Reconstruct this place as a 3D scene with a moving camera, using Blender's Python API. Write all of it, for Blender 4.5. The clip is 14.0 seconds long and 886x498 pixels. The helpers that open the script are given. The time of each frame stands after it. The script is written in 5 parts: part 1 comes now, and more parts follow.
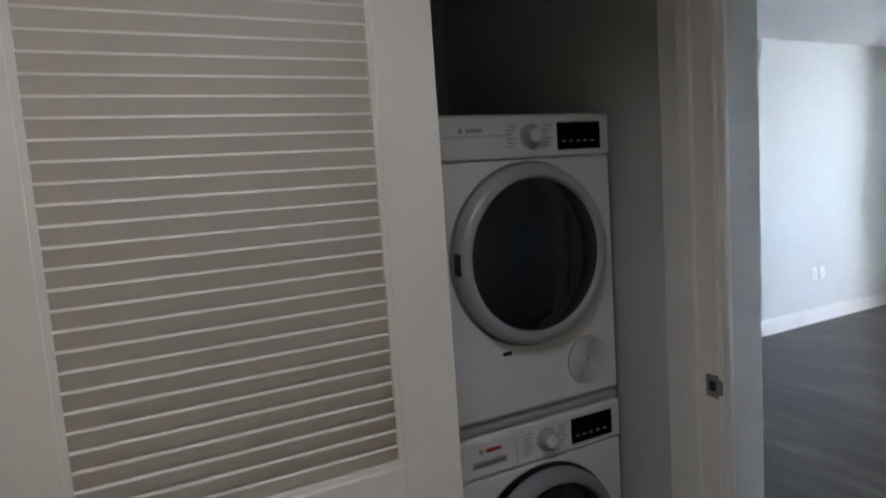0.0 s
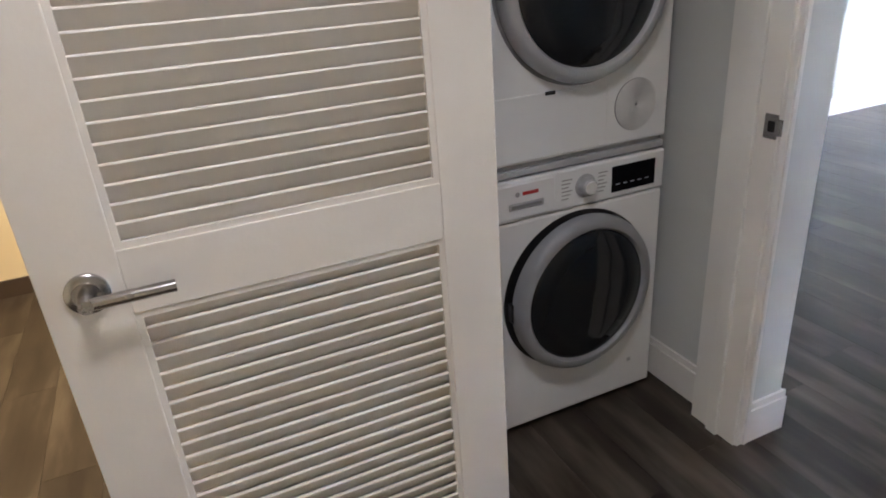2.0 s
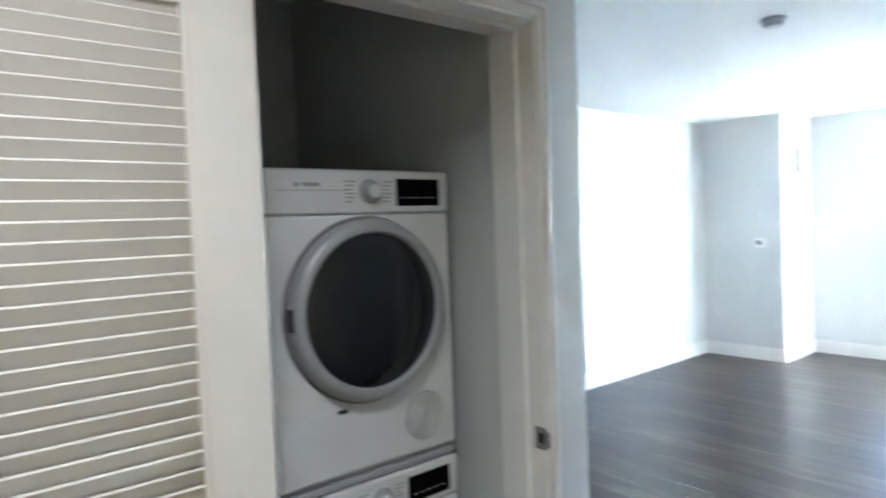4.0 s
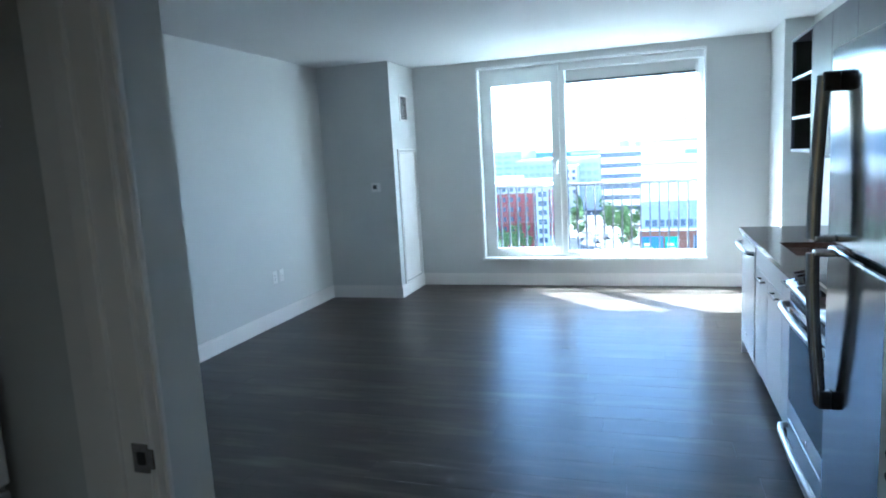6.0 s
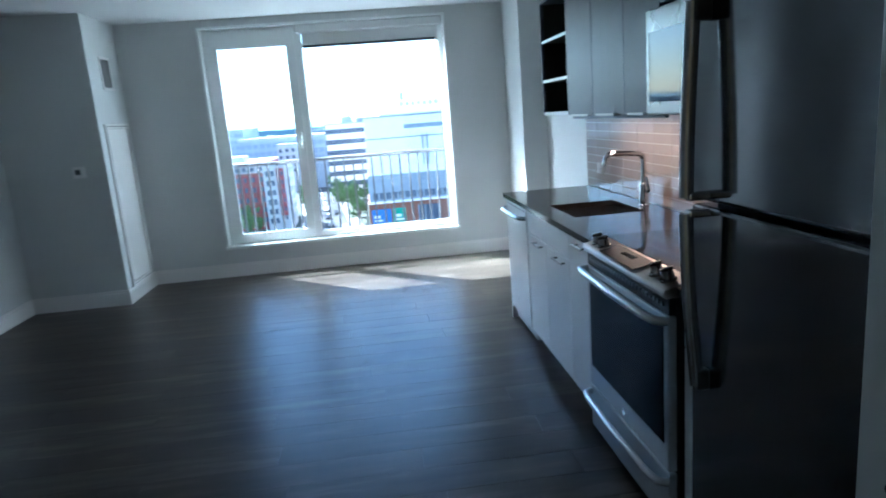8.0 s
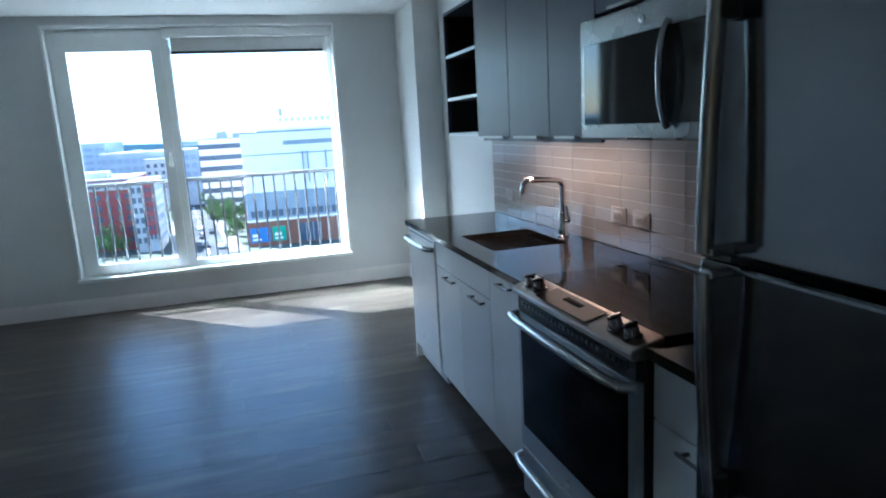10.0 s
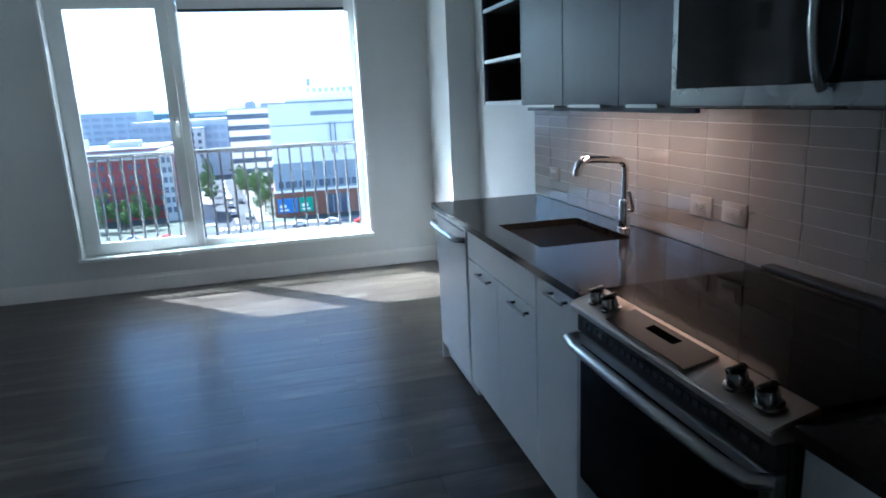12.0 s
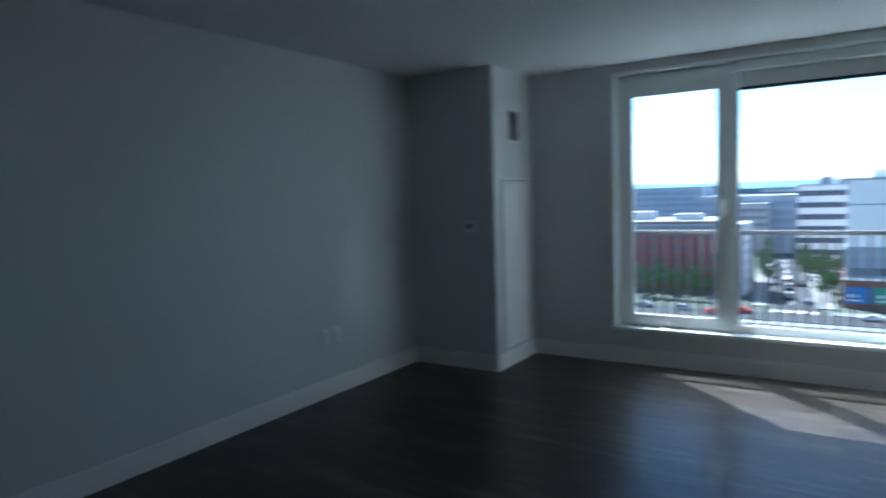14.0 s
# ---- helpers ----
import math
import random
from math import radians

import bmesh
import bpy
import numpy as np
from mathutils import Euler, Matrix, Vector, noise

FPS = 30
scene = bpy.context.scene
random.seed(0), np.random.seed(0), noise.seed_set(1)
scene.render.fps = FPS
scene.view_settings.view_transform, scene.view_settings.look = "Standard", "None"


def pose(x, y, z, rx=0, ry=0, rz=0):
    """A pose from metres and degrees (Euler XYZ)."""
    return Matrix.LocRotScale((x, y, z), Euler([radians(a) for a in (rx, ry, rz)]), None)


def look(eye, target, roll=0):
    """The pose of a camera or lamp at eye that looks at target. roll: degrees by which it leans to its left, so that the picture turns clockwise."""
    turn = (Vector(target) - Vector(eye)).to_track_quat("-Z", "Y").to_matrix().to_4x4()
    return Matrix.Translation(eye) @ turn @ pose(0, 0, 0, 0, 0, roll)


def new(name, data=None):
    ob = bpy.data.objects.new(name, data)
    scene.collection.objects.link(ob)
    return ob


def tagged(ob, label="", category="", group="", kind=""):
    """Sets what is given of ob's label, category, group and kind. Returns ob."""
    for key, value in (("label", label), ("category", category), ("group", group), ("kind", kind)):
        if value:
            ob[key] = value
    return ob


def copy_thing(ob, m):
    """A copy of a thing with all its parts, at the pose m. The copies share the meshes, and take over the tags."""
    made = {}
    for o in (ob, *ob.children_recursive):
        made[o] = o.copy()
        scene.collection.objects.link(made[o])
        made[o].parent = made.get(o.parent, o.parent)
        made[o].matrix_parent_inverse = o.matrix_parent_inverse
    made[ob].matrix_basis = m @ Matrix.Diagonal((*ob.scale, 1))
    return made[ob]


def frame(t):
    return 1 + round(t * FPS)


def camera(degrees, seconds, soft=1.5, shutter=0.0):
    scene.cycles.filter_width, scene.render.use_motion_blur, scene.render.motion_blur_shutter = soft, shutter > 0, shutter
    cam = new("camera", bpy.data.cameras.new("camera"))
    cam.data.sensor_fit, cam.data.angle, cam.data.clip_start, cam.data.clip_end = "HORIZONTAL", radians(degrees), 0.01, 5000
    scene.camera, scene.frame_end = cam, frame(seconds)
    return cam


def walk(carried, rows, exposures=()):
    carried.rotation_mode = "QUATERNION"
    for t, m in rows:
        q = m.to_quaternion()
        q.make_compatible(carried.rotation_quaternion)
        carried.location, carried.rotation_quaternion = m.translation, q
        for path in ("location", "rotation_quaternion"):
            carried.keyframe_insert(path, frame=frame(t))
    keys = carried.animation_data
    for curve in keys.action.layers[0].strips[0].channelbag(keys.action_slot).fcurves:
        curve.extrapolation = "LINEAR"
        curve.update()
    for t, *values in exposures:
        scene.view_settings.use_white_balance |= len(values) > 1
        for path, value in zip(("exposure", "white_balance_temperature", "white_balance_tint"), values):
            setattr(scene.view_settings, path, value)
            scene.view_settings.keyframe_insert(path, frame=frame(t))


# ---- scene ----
cam = camera(69.0, 14.0, soft=1.8, shutter=0.5)
PATH = [
    (0, (-0.427, -5.348, 1.549), (-2.189, -4.427, 1.335), -3.9),
    (0.5, (-0.445, -5.338, 1.524), (-2.183, -4.436, 1.116), -3.0),
    (1, (-0.453, -5.321, 1.465), (-2.161, -4.466, 0.870), -3.7),
    (1.5, (-0.455, -5.325, 1.425), (-2.150, -4.523, 0.730), -3.5),
    (2, (-0.468, -5.334, 1.386), (-2.153, -4.627, 0.575), -4.4),
    (2.5, (-0.478, -5.325, 1.409), (-2.198, -4.614, 0.678), -3.5),
    (3, (-0.463, -5.317, 1.481), (-2.260, -4.556, 1.044), -3.2),
    (3.5, (-0.421, -5.318, 1.539), (-2.179, -4.377, 1.389), -2.3),
    (4, (-0.394, -5.279, 1.557), (-1.930, -4.001, 1.476), -2.2),
    (6.3, (-0.641, -4.865, 1.505), (-1.224, -2.977, 1.195), -3.3),
    (6.5, (-0.658, -4.807, 1.493), (-1.239, -2.925, 1.146), -3.2),
    (7, (-0.677, -4.634, 1.454), (-0.919, -2.681, 1.096), -3.9),
    (7.5, (-0.849, -4.554, 1.487), (-0.789, -2.589, 1.118), -6.8),
    (8, (-0.880, -4.433, 1.473), (-0.691, -2.484, 1.066), -4.5),
    (8.5, (-0.880, -4.294, 1.480), (-0.504, -2.362, 1.128), -4.9),
    (9, (-0.914, -4.193, 1.480), (-0.438, -2.300, 1.045), -4.2),
    (9.2, (-0.914, -4.158, 1.465), (-0.368, -2.285, 1.022), -4.0),
    (11.3, (-0.874, -3.617, 1.528), (-0.365, -1.700, 1.266), -2.0),
    (11.5, (-0.849, -3.569, 1.503), (-0.368, -1.657, 1.169), -2.4),
    (12, (-0.786, -3.431, 1.462), (-0.323, -1.539, 1.007), -2.7),
    (12.5, (-0.734, -3.280, 1.477), (-0.372, -1.352, 1.085), -3.4),
    (13, (-0.680, -3.209, 1.494), (-0.702, -1.226, 1.231), -2.8),
    (13.5, (-0.664, -3.168, 1.547), (-1.193, -1.247, 1.374), -1.7),
    (14, (-0.687, -3.177, 1.487), (-1.765, -1.501, 1.323), -1.9),
]
# exposure and white balance of the clip's camera, and the strength of the lights
EXPOSURES = [(0.0, 5.17, 5440, 12), (0.5, 5.62, 5470, 13), (1.0, 5.87, 5480, 13), (2.0, 6.22, 5640, 15), (3.0, 6.32, 5640, 14), (4.0, 6.52, 5210, 5), (4.4, 6.17, 5200, 3), (6.2, 4.16, 4760, 0),
             (6.6, 4.06, 4760, 0), (7.5, 3.61, 4760, 0), (8.0, 3.41, 4760, 0), (9.0, 3.32, 4770, 0), (12.0, 3.04, 4880, 2), (13.0, 2.98, 4910, 2), (14.0, 2.06, 4830, 1)]
SKY, SUNLIGHT, HALL_W, CABINET_W = 0.072, 5.0, 0.155, 0.25
walk(cam, [(t, look(eye, target, roll)) for t, eye, target, roll in PATH], EXPOSURES)

# ---- world, sun and large lights ----
SUN_FROM = Vector((-0.56, 0.54, 1.0)).normalized()
world = bpy.data.worlds.new("sky")
scene.world = world
world.use_nodes = True
wt = world.node_tree
sky = wt.nodes.new("ShaderNodeTexSky")
sky.sky_type = "NISHITA"
sky.sun_disc = False
sky.sun_elevation = math.asin(SUN_FROM.z)
sky.sun_rotation = math.atan2(SUN_FROM.x, SUN_FROM.y)
sky.air_density, sky.dust_density, sky.ozone_density = 1.0, 0.6, 1.0
wt.links.new(sky.outputs[0], wt.nodes["Background"].inputs[0])
wt.nodes["Background"].inputs[1].default_value = SKY

sun = new("sun", bpy.data.lights.new("sun", "SUN"))
sun.data.energy, sun.data.angle, sun.data.color = SUNLIGHT, radians(0.55), (1.0, 0.95, 0.87)
sun.matrix_basis = look(SUN_FROM * 30, (0, 0, 0))


def area_lamp(name, eye, target, w, h, watts, color):
    lamp = new(name, bpy.data.lights.new(name, "AREA"))
    lamp.data.shape, lamp.data.size, lamp.data.size_y = "RECTANGLE", w, h
    lamp.data.energy, lamp.data.color = watts, color
    lamp.matrix_basis = look(eye, target)
    return lamp


# unseen ceiling lamps assumed for hall and passage, the lamp under the wall cabinets
hall_lamp = area_lamp("hall_ceiling_lamp", (-0.74, -5.18, 2.49), (-0.74, -5.18, 0.0), 0.30, 0.30, HALL_W, (1.0, 0.90, 0.79))
hall_lamp.data.spread = radians(138)      # assumed downlight; narrowed to keep door and closet tops dark
area_lamp("passage_ceiling_lamp", (-2.9, -6.1, 2.45), (-2.9, -6.1, 0.0), 0.3, 0.3, 1.0, (1.0, 0.72, 0.42))
area_lamp("under_cabinet_lamp", (0.42, -1.15, 1.391), (0.48, -1.15, 0.0), 1.0, 0.035, CABINET_W, (1.0, 0.48, 0.30))


# ---- materials ----
ROUGH_VARY = 0.02


def material(name, color, rough=0.5, metal=0.0, vary=0.0, scale=6.0, bump=0.0, bump_scale=60.0, spec=None, stretch=(1, 1, 1), dirt=None, rand=0.0, coat=0.0):
    """A painted, metal or stone surface: two scales of tone, a fine relief, and a tone of its own for each piece."""
    m = bpy.data.materials.new(name)
    m.use_nodes = True
    nt = m.node_tree
    b = nt.nodes["Principled BSDF"]
    b.inputs["Base Color"].default_value = (*color, 1)
    b.inputs["Roughness"].default_value = rough
    b.inputs["Metallic"].default_value = metal
    b.inputs["Coat Weight"].default_value = coat
    if spec is not None:
        b.inputs["Specular IOR Level"].default_value = spec
    tc = nt.nodes.new("ShaderNodeTexCoord")
    mp = nt.nodes.new("ShaderNodeMapping")
    mp.inputs["Scale"].default_value = stretch
    nt.links.new(tc.outputs["Object"], mp.inputs[0])
    if vary or rand:
        n1 = nt.nodes.new("ShaderNodeTexNoise")
        n1.inputs["Scale"].default_value = scale
        n1.inputs["Detail"].default_value = 6
        n2 = nt.nodes.new("ShaderNodeTexNoise")
        n2.inputs["Scale"].default_value = scale * 0.17
        n2.inputs["Detail"].default_value = 2
        for n in (n1, n2):
            nt.links.new(mp.outputs[0], n.inputs["Vector"])
        add = nt.nodes.new("ShaderNodeMath")
        add.operation = "ADD"
        nt.links.new(n1.outputs[0], add.inputs[0])
        nt.links.new(n2.outputs[0], add.inputs[1])
        src = add.outputs[0]
        lo, hi = 0.7, 1.3
        if rand:
            oi = nt.nodes.new("ShaderNodeObjectInfo")
            mul = nt.nodes.new("ShaderNodeMath")
            mul.operation = "MULTIPLY_ADD"
            nt.links.new(oi.outputs["Random"], mul.inputs[0])
            mul.inputs[1].default_value = rand
            nt.links.new(src, mul.inputs[2])
            src = mul.outputs[0]
            hi += rand
        mr = nt.nodes.new("ShaderNodeMapRange")
        mr.inputs[1].default_value, mr.inputs[2].default_value = lo, hi
        nt.links.new(src, mr.inputs[0])
        mix = nt.nodes.new("ShaderNodeMix")
        mix.data_type = "RGBA"
        dark = dirt or tuple(c * (1 - vary) for c in color)
        light = tuple(min(1, c * (1 + vary)) for c in color) if not dirt else color
        mix.inputs[6].default_value, mix.inputs[7].default_value = (*dark, 1), (*light, 1)
        nt.links.new(mr.outputs[0], mix.inputs[0])
        nt.links.new(mix.outputs[2], b.inputs["Base Color"])
        rr = nt.nodes.new("ShaderNodeMapRange")
        rr.inputs[1].default_value, rr.inputs[2].default_value = 0.3, 0.7
        rr.inputs[3].default_value, rr.inputs[4].default_value = max(0, rough - ROUGH_VARY), min(1, rough + ROUGH_VARY)
        nt.links.new(n1.outputs[0], rr.inputs[0])
        nt.links.new(rr.outputs[0], b.inputs["Roughness"])
    if bump:
        nb = nt.nodes.new("ShaderNodeTexNoise")
        nb.inputs["Scale"].default_value = bump_scale
        nb.inputs["Detail"].default_value = 4
        nt.links.new(mp.outputs[0], nb.inputs["Vector"])
        bp = nt.nodes.new("ShaderNodeBump")
        bp.inputs["Strength"].default_value = bump
        bp.inputs["Distance"].default_value = 0.004
        nt.links.new(nb.outputs[0], bp.inputs["Height"])
        nt.links.new(bp.outputs[0], b.inputs["Normal"])
    return m


def glass_material(name, color=(1, 1, 1), rough=0.0):
    m = bpy.data.materials.new(name)
    m.use_nodes = True
    nt = m.node_tree
    b = nt.nodes["Principled BSDF"]
    b.inputs["Base Color"].default_value = (*color, 1)
    b.inputs["Transmission Weight"].default_value = 1.0
    b.inputs["Roughness"].default_value = rough
    b.inputs["IOR"].default_value = 1.45
    return m


def glow_material(name, color, strength):
    m = bpy.data.materials.new(name)
    m.use_nodes = True
    b = m.node_tree.nodes["Principled BSDF"]
    b.inputs["Emission Color"].default_value = (*color, 1)
    b.inputs["Emission Strength"].default_value = strength
    return m


def plank_material():
    """Dark grey-brown vinyl planks: grain along the board, a tone for each board, satin."""
    m = bpy.data.materials.new("vinyl_plank")
    m.use_nodes = True
    nt = m.node_tree
    b = nt.nodes["Principled BSDF"]
    tc = nt.nodes.new("ShaderNodeTexCoord")
    oi = nt.nodes.new("ShaderNodeObjectInfo")
    off = nt.nodes.new("ShaderNodeVectorMath")
    off.operation = "MULTIPLY_ADD"
    comb = nt.nodes.new("ShaderNodeCombineXYZ")
    for i in range(3):
        nt.links.new(oi.outputs["Random"], comb.inputs[i])
    off.inputs[1].default_value = (37, 53, 11)
    nt.links.new(comb.outputs[0], off.inputs[0])
    nt.links.new(tc.outputs["Object"], off.inputs[2])
    mp = nt.nodes.new("ShaderNodeMapping")
    mp.inputs["Scale"].default_value = (1.3, 7, 1)
    nt.links.new(off.outputs[0], mp.inputs[0])
    grain = nt.nodes.new("ShaderNodeTexNoise")
    grain.inputs["Scale"].default_value, grain.inputs["Detail"].default_value, grain.inputs["Distortion"].default_value = 2.2, 3, 0.15
    nt.links.new(mp.outputs[0], grain.inputs["Vector"])
    mp2 = nt.nodes.new("ShaderNodeMapping")
    mp2.inputs["Scale"].default_value = (0.9, 5, 1)
    nt.links.new(off.outputs[0], mp2.inputs[0])
    cloud = nt.nodes.new("ShaderNodeTexNoise")
    cloud.inputs["Scale"].default_value, cloud.inputs["Detail"].default_value = 1.6, 4
    nt.links.new(mp2.outputs[0], cloud.inputs["Vector"])
    a1 = nt.nodes.new("ShaderNodeMath")
    a1.operation = "MULTIPLY_ADD"
    nt.links.new(oi.outputs["Random"], a1.inputs[0])
    a1.inputs[1].default_value = 0.22
    nt.links.new(grain.outputs[0], a1.inputs[2])
    a2 = nt.nodes.new("ShaderNodeMath")
    a2.operation = "ADD"
    nt.links.new(a1.outputs[0], a2.inputs[0])
    nt.links.new(cloud.outputs[0], a2.inputs[1])
    ramp = nt.nodes.new("ShaderNodeValToRGB")
    ramp.color_ramp.elements[0].position, ramp.color_ramp.elements[0].color = 0.37, (0.019, 0.0143, 0.012, 1)
    ramp.color_ramp.elements[1].position, ramp.color_ramp.elements[1].color = 0.78, (0.115, 0.098, 0.076, 1)
    mid = ramp.color_ramp.elements.new(0.56)
    mid.color = (0.040, 0.032, 0.025, 1)
    half = nt.nodes.new("ShaderNodeMath")
    half.operation = "MULTIPLY"
    half.inputs[1].default_value = 0.5
    nt.links.new(a2.outputs[0], half.inputs[0])
    nt.links.new(half.outputs[0], ramp.inputs[0])
    nt.links.new(ramp.outputs[0], b.inputs["Base Color"])
    rr = nt.nodes.new("ShaderNodeMapRange")
    rr.inputs[1].default_value, rr.inputs[2].default_value = 0.3, 0.7
    b.inputs["Specular IOR Level"].default_value = 0.25
    rr.inputs[3].default_value, rr.inputs[4].default_value = 0.30, 0.37
    nt.links.new(grain.outputs[0], rr.inputs[0])
    nt.links.new(rr.outputs[0], b.inputs["Roughness"])
    bp = nt.nodes.new("ShaderNodeBump")
    bp.inputs["Strength"].default_value, bp.inputs["Distance"].default_value = 0.014, 0.001
    nt.links.new(grain.outputs[0], bp.inputs["Height"])
    nt.links.new(bp.outputs[0], b.inputs["Normal"])
    return m


PAINT = material("wall_paint", (0.62, 0.635, 0.625), 0.6, vary=0.025, scale=1.5, bump=0.12, bump_scale=220)
HALLPAINT = material("warm_wall_paint", (0.78, 0.70, 0.50), 0.6, vary=0.03, scale=1.5, bump=0.12, bump_scale=220)
CEIL = material("ceiling_paint", (0.68, 0.69, 0.69), 0.75, vary=0.02, scale=1.2, bump=0.15, bump_scale=180)
TRIM = material("trim_paint", (0.79, 0.78, 0.76), 0.38, vary=0.02, scale=3, bump=0.04, bump_scale=90)
DOORPAINT = material("door_paint", (0.77, 0.73, 0.67), 0.42, vary=0.03, scale=3, bump=0.05, bump_scale=120)
DARKBASE = material("dark_baseboard", (0.06, 0.045, 0.035), 0.45, vary=0.1)
PLANK = plank_material()
PVC = material("window_frame_plastic", (0.80, 0.83, 0.82), 0.3, vary=0.02, scale=4)
GLASS = glass_material("clear_glass")
GASKET = material("dark_rubber", (0.02, 0.02, 0.022), 0.6)
BLIND = material("blind_fabric", (0.70, 0.71, 0.70), 0.8, vary=0.03, scale=40, bump=0.2, bump_scale=400)
STEEL = material("brushed_steel", (0.50, 0.51, 0.52), 0.26, 1.0)
STEELH = material("brushed_steel_flat", (0.50, 0.50, 0.50), 0.30, 1.0, vary=0.03, scale=9)
BASIN = material("sink_steel", (0.50, 0.49, 0.48), 0.20, 1.0, vary=0.06, scale=12)
FRIDGE = material("fridge_steel", (0.24, 0.255, 0.275), 0.11, 1.0, vary=0.05, scale=7)
CHROME = material("chrome", (0.75, 0.75, 0.76), 0.10, 1.0)
PULL = material("dark_nickel", (0.28, 0.28, 0.29), 0.3, 1.0)
NICKEL = material("satin_nickel", (0.40, 0.39, 0.38), 0.26, 1.0, vary=0.04, scale=30)
RAILPAINT = material("rail_paint", (0.13, 0.13, 0.135), 0.6, spec=0.2, vary=0.06, scale=10)
LACQUER = material("white_laminate", (0.74, 0.76, 0.78), 0.32, vary=0.02, scale=2)
DARKLAM = material("dark_wood_laminate", (0.052, 0.057, 0.090), 0.42, spec=0.32, vary=0.10, scale=8, stretch=(1, 6, 0.6))
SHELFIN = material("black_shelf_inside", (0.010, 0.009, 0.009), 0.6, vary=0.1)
QUARTZ = material("dark_quartz", (0.026, 0.022, 0.0205), 0.12, spec=0.2, vary=0.35, scale=60, bump=0.02, bump_scale=200)
BLACKGLASS = material("black_glass", (0.005, 0.005, 0.006), 0.05, spec=0.03)
BLACK = material("black_plastic", (0.012, 0.012, 0.013), 0.4, vary=0.1)
ENAMEL = material("white_enamel", (0.80, 0.81, 0.82), 0.25, vary=0.015, scale=3)
GREYPLASTIC = material("grey_plastic", (0.42, 0.43, 0.45), 0.35, vary=0.03)
SILVER = material("silver_plastic", (0.44, 0.45, 0.47), 0.36, 0.15, vary=0.03)
# flat grey that paints the shade inside seams, slots and grooves
SEAMGREY = material("seam_shadow_grey", (0.22, 0.22, 0.23), 0.7)
RINGGREY = material("dark_ring_plastic", (0.27, 0.28, 0.30), 0.36, vary=0.03)
PORTHOLE = material("porthole_glass", (0.012, 0.014, 0.016), 0.08, spec=0.35, coat=0.15)
DRUM = material("drum_fin_grey", (0.09, 0.10, 0.11), 0.3, 0.6)
TILE = material("glazed_tile", (0.40, 0.365, 0.34), 0.14, vary=0.04, scale=5, rand=0.12)
GROUT = material("grout", (0.66, 0.64, 0.62), 0.8, vary=0.05, scale=30)
PLATE = material("white_plate", (0.80, 0.80, 0.79), 0.35, vary=0.02)
PLATEGREY = material("grey_beige_plate", (0.46, 0.43, 0.41), 0.35, vary=0.02)
LOGORED = material("logo_red", (0.42, 0.03, 0.03), 0.4)
PRINT = material("grey_print", (0.35, 0.35, 0.36), 0.5)
MWSTEEL = material("microwave_steel", (0.25, 0.255, 0.26), 0.28, 1.0, vary=0.04, scale=9)
# steel tinted copper: the reflection of the warm-lit tiles is in the colour
PANELSTEEL = material("warm_tinted_panel_steel", (0.46, 0.40, 0.35), 0.30, 1.0, vary=0.05, scale=9)
SMOKED = material("smoked_steel", (0.020, 0.016, 0.014), 0.34, 0.0, spec=0.12, vary=0.1, scale=20)
KNOB = material("dark_chrome", (0.34, 0.33, 0.32), 0.16, 1.0)
MWGLASS = material("microwave_glass", (0.008, 0.008, 0.009), 0.05, spec=0.28)
COOKGLASS = material("cooktop_glass", (0.006, 0.0055, 0.0055), 0.06, spec=0.06)
OVENGLASS = material("oven_glass", (0.004, 0.004, 0.005), 0.08, spec=0.03)
LAMPGLOW = glow_material("lamp_lens", (1.0, 0.75, 0.5), 1.6)


# ---- mesh tools ----
def box(bm, x0, x1, y0, y1, z0, z1):
    vs = [bm.verts.new((x, y, z)) for x in (x0, x1) for y in (y0, y1) for z in (z0, z1)]
    for f in ((0, 1, 3, 2), (4, 6, 7, 5), (0, 4, 5, 1), (2, 3, 7, 6), (0, 2, 6, 4), (1, 5, 7, 3)):
        bm.faces.new([vs[i] for i in f])
    return bm


def cuboid(x0, x1, y0, y1, z0, z1, bevel=0.0, segments=2):
    bm = box(bmesh.new(), min(x0, x1), max(x0, x1), min(y0, y1), max(y0, y1), min(z0, z1), max(z0, z1))
    bm.faces.layers.int.new("flat")
    if bevel:
        bmesh.ops.bevel(bm, geom=bm.edges[:], offset=bevel, segments=segments, profile=0.5, affect="EDGES")
    return bm


def boxes(*args):
    bm = bmesh.new()
    for a in args:
        box(bm, *a)
    return bm


def ring(bm, m, r, h, n):
    return [bm.verts.new(m @ Vector((r * math.cos(2 * math.pi * i / n), r * math.sin(2 * math.pi * i / n), h))) for i in range(n)]


def lathe(profile, m=Matrix(), n=40, bm=None, caps=True):
    """A body of turning: rows of radius and height along the local z of m."""
    bm = bm or bmesh.new()
    rings = [ring(bm, m, max(r, 1e-4), h, n) for r, h in profile]
    for a, b in zip(rings, rings[1:]):
        for i in range(n):
            bm.faces.new((a[i], a[(i + 1) % n], b[(i + 1) % n], b[i]))
    if caps:
        bm.faces.new(rings[0][::-1])
        bm.faces.new(rings[-1])
    return bm


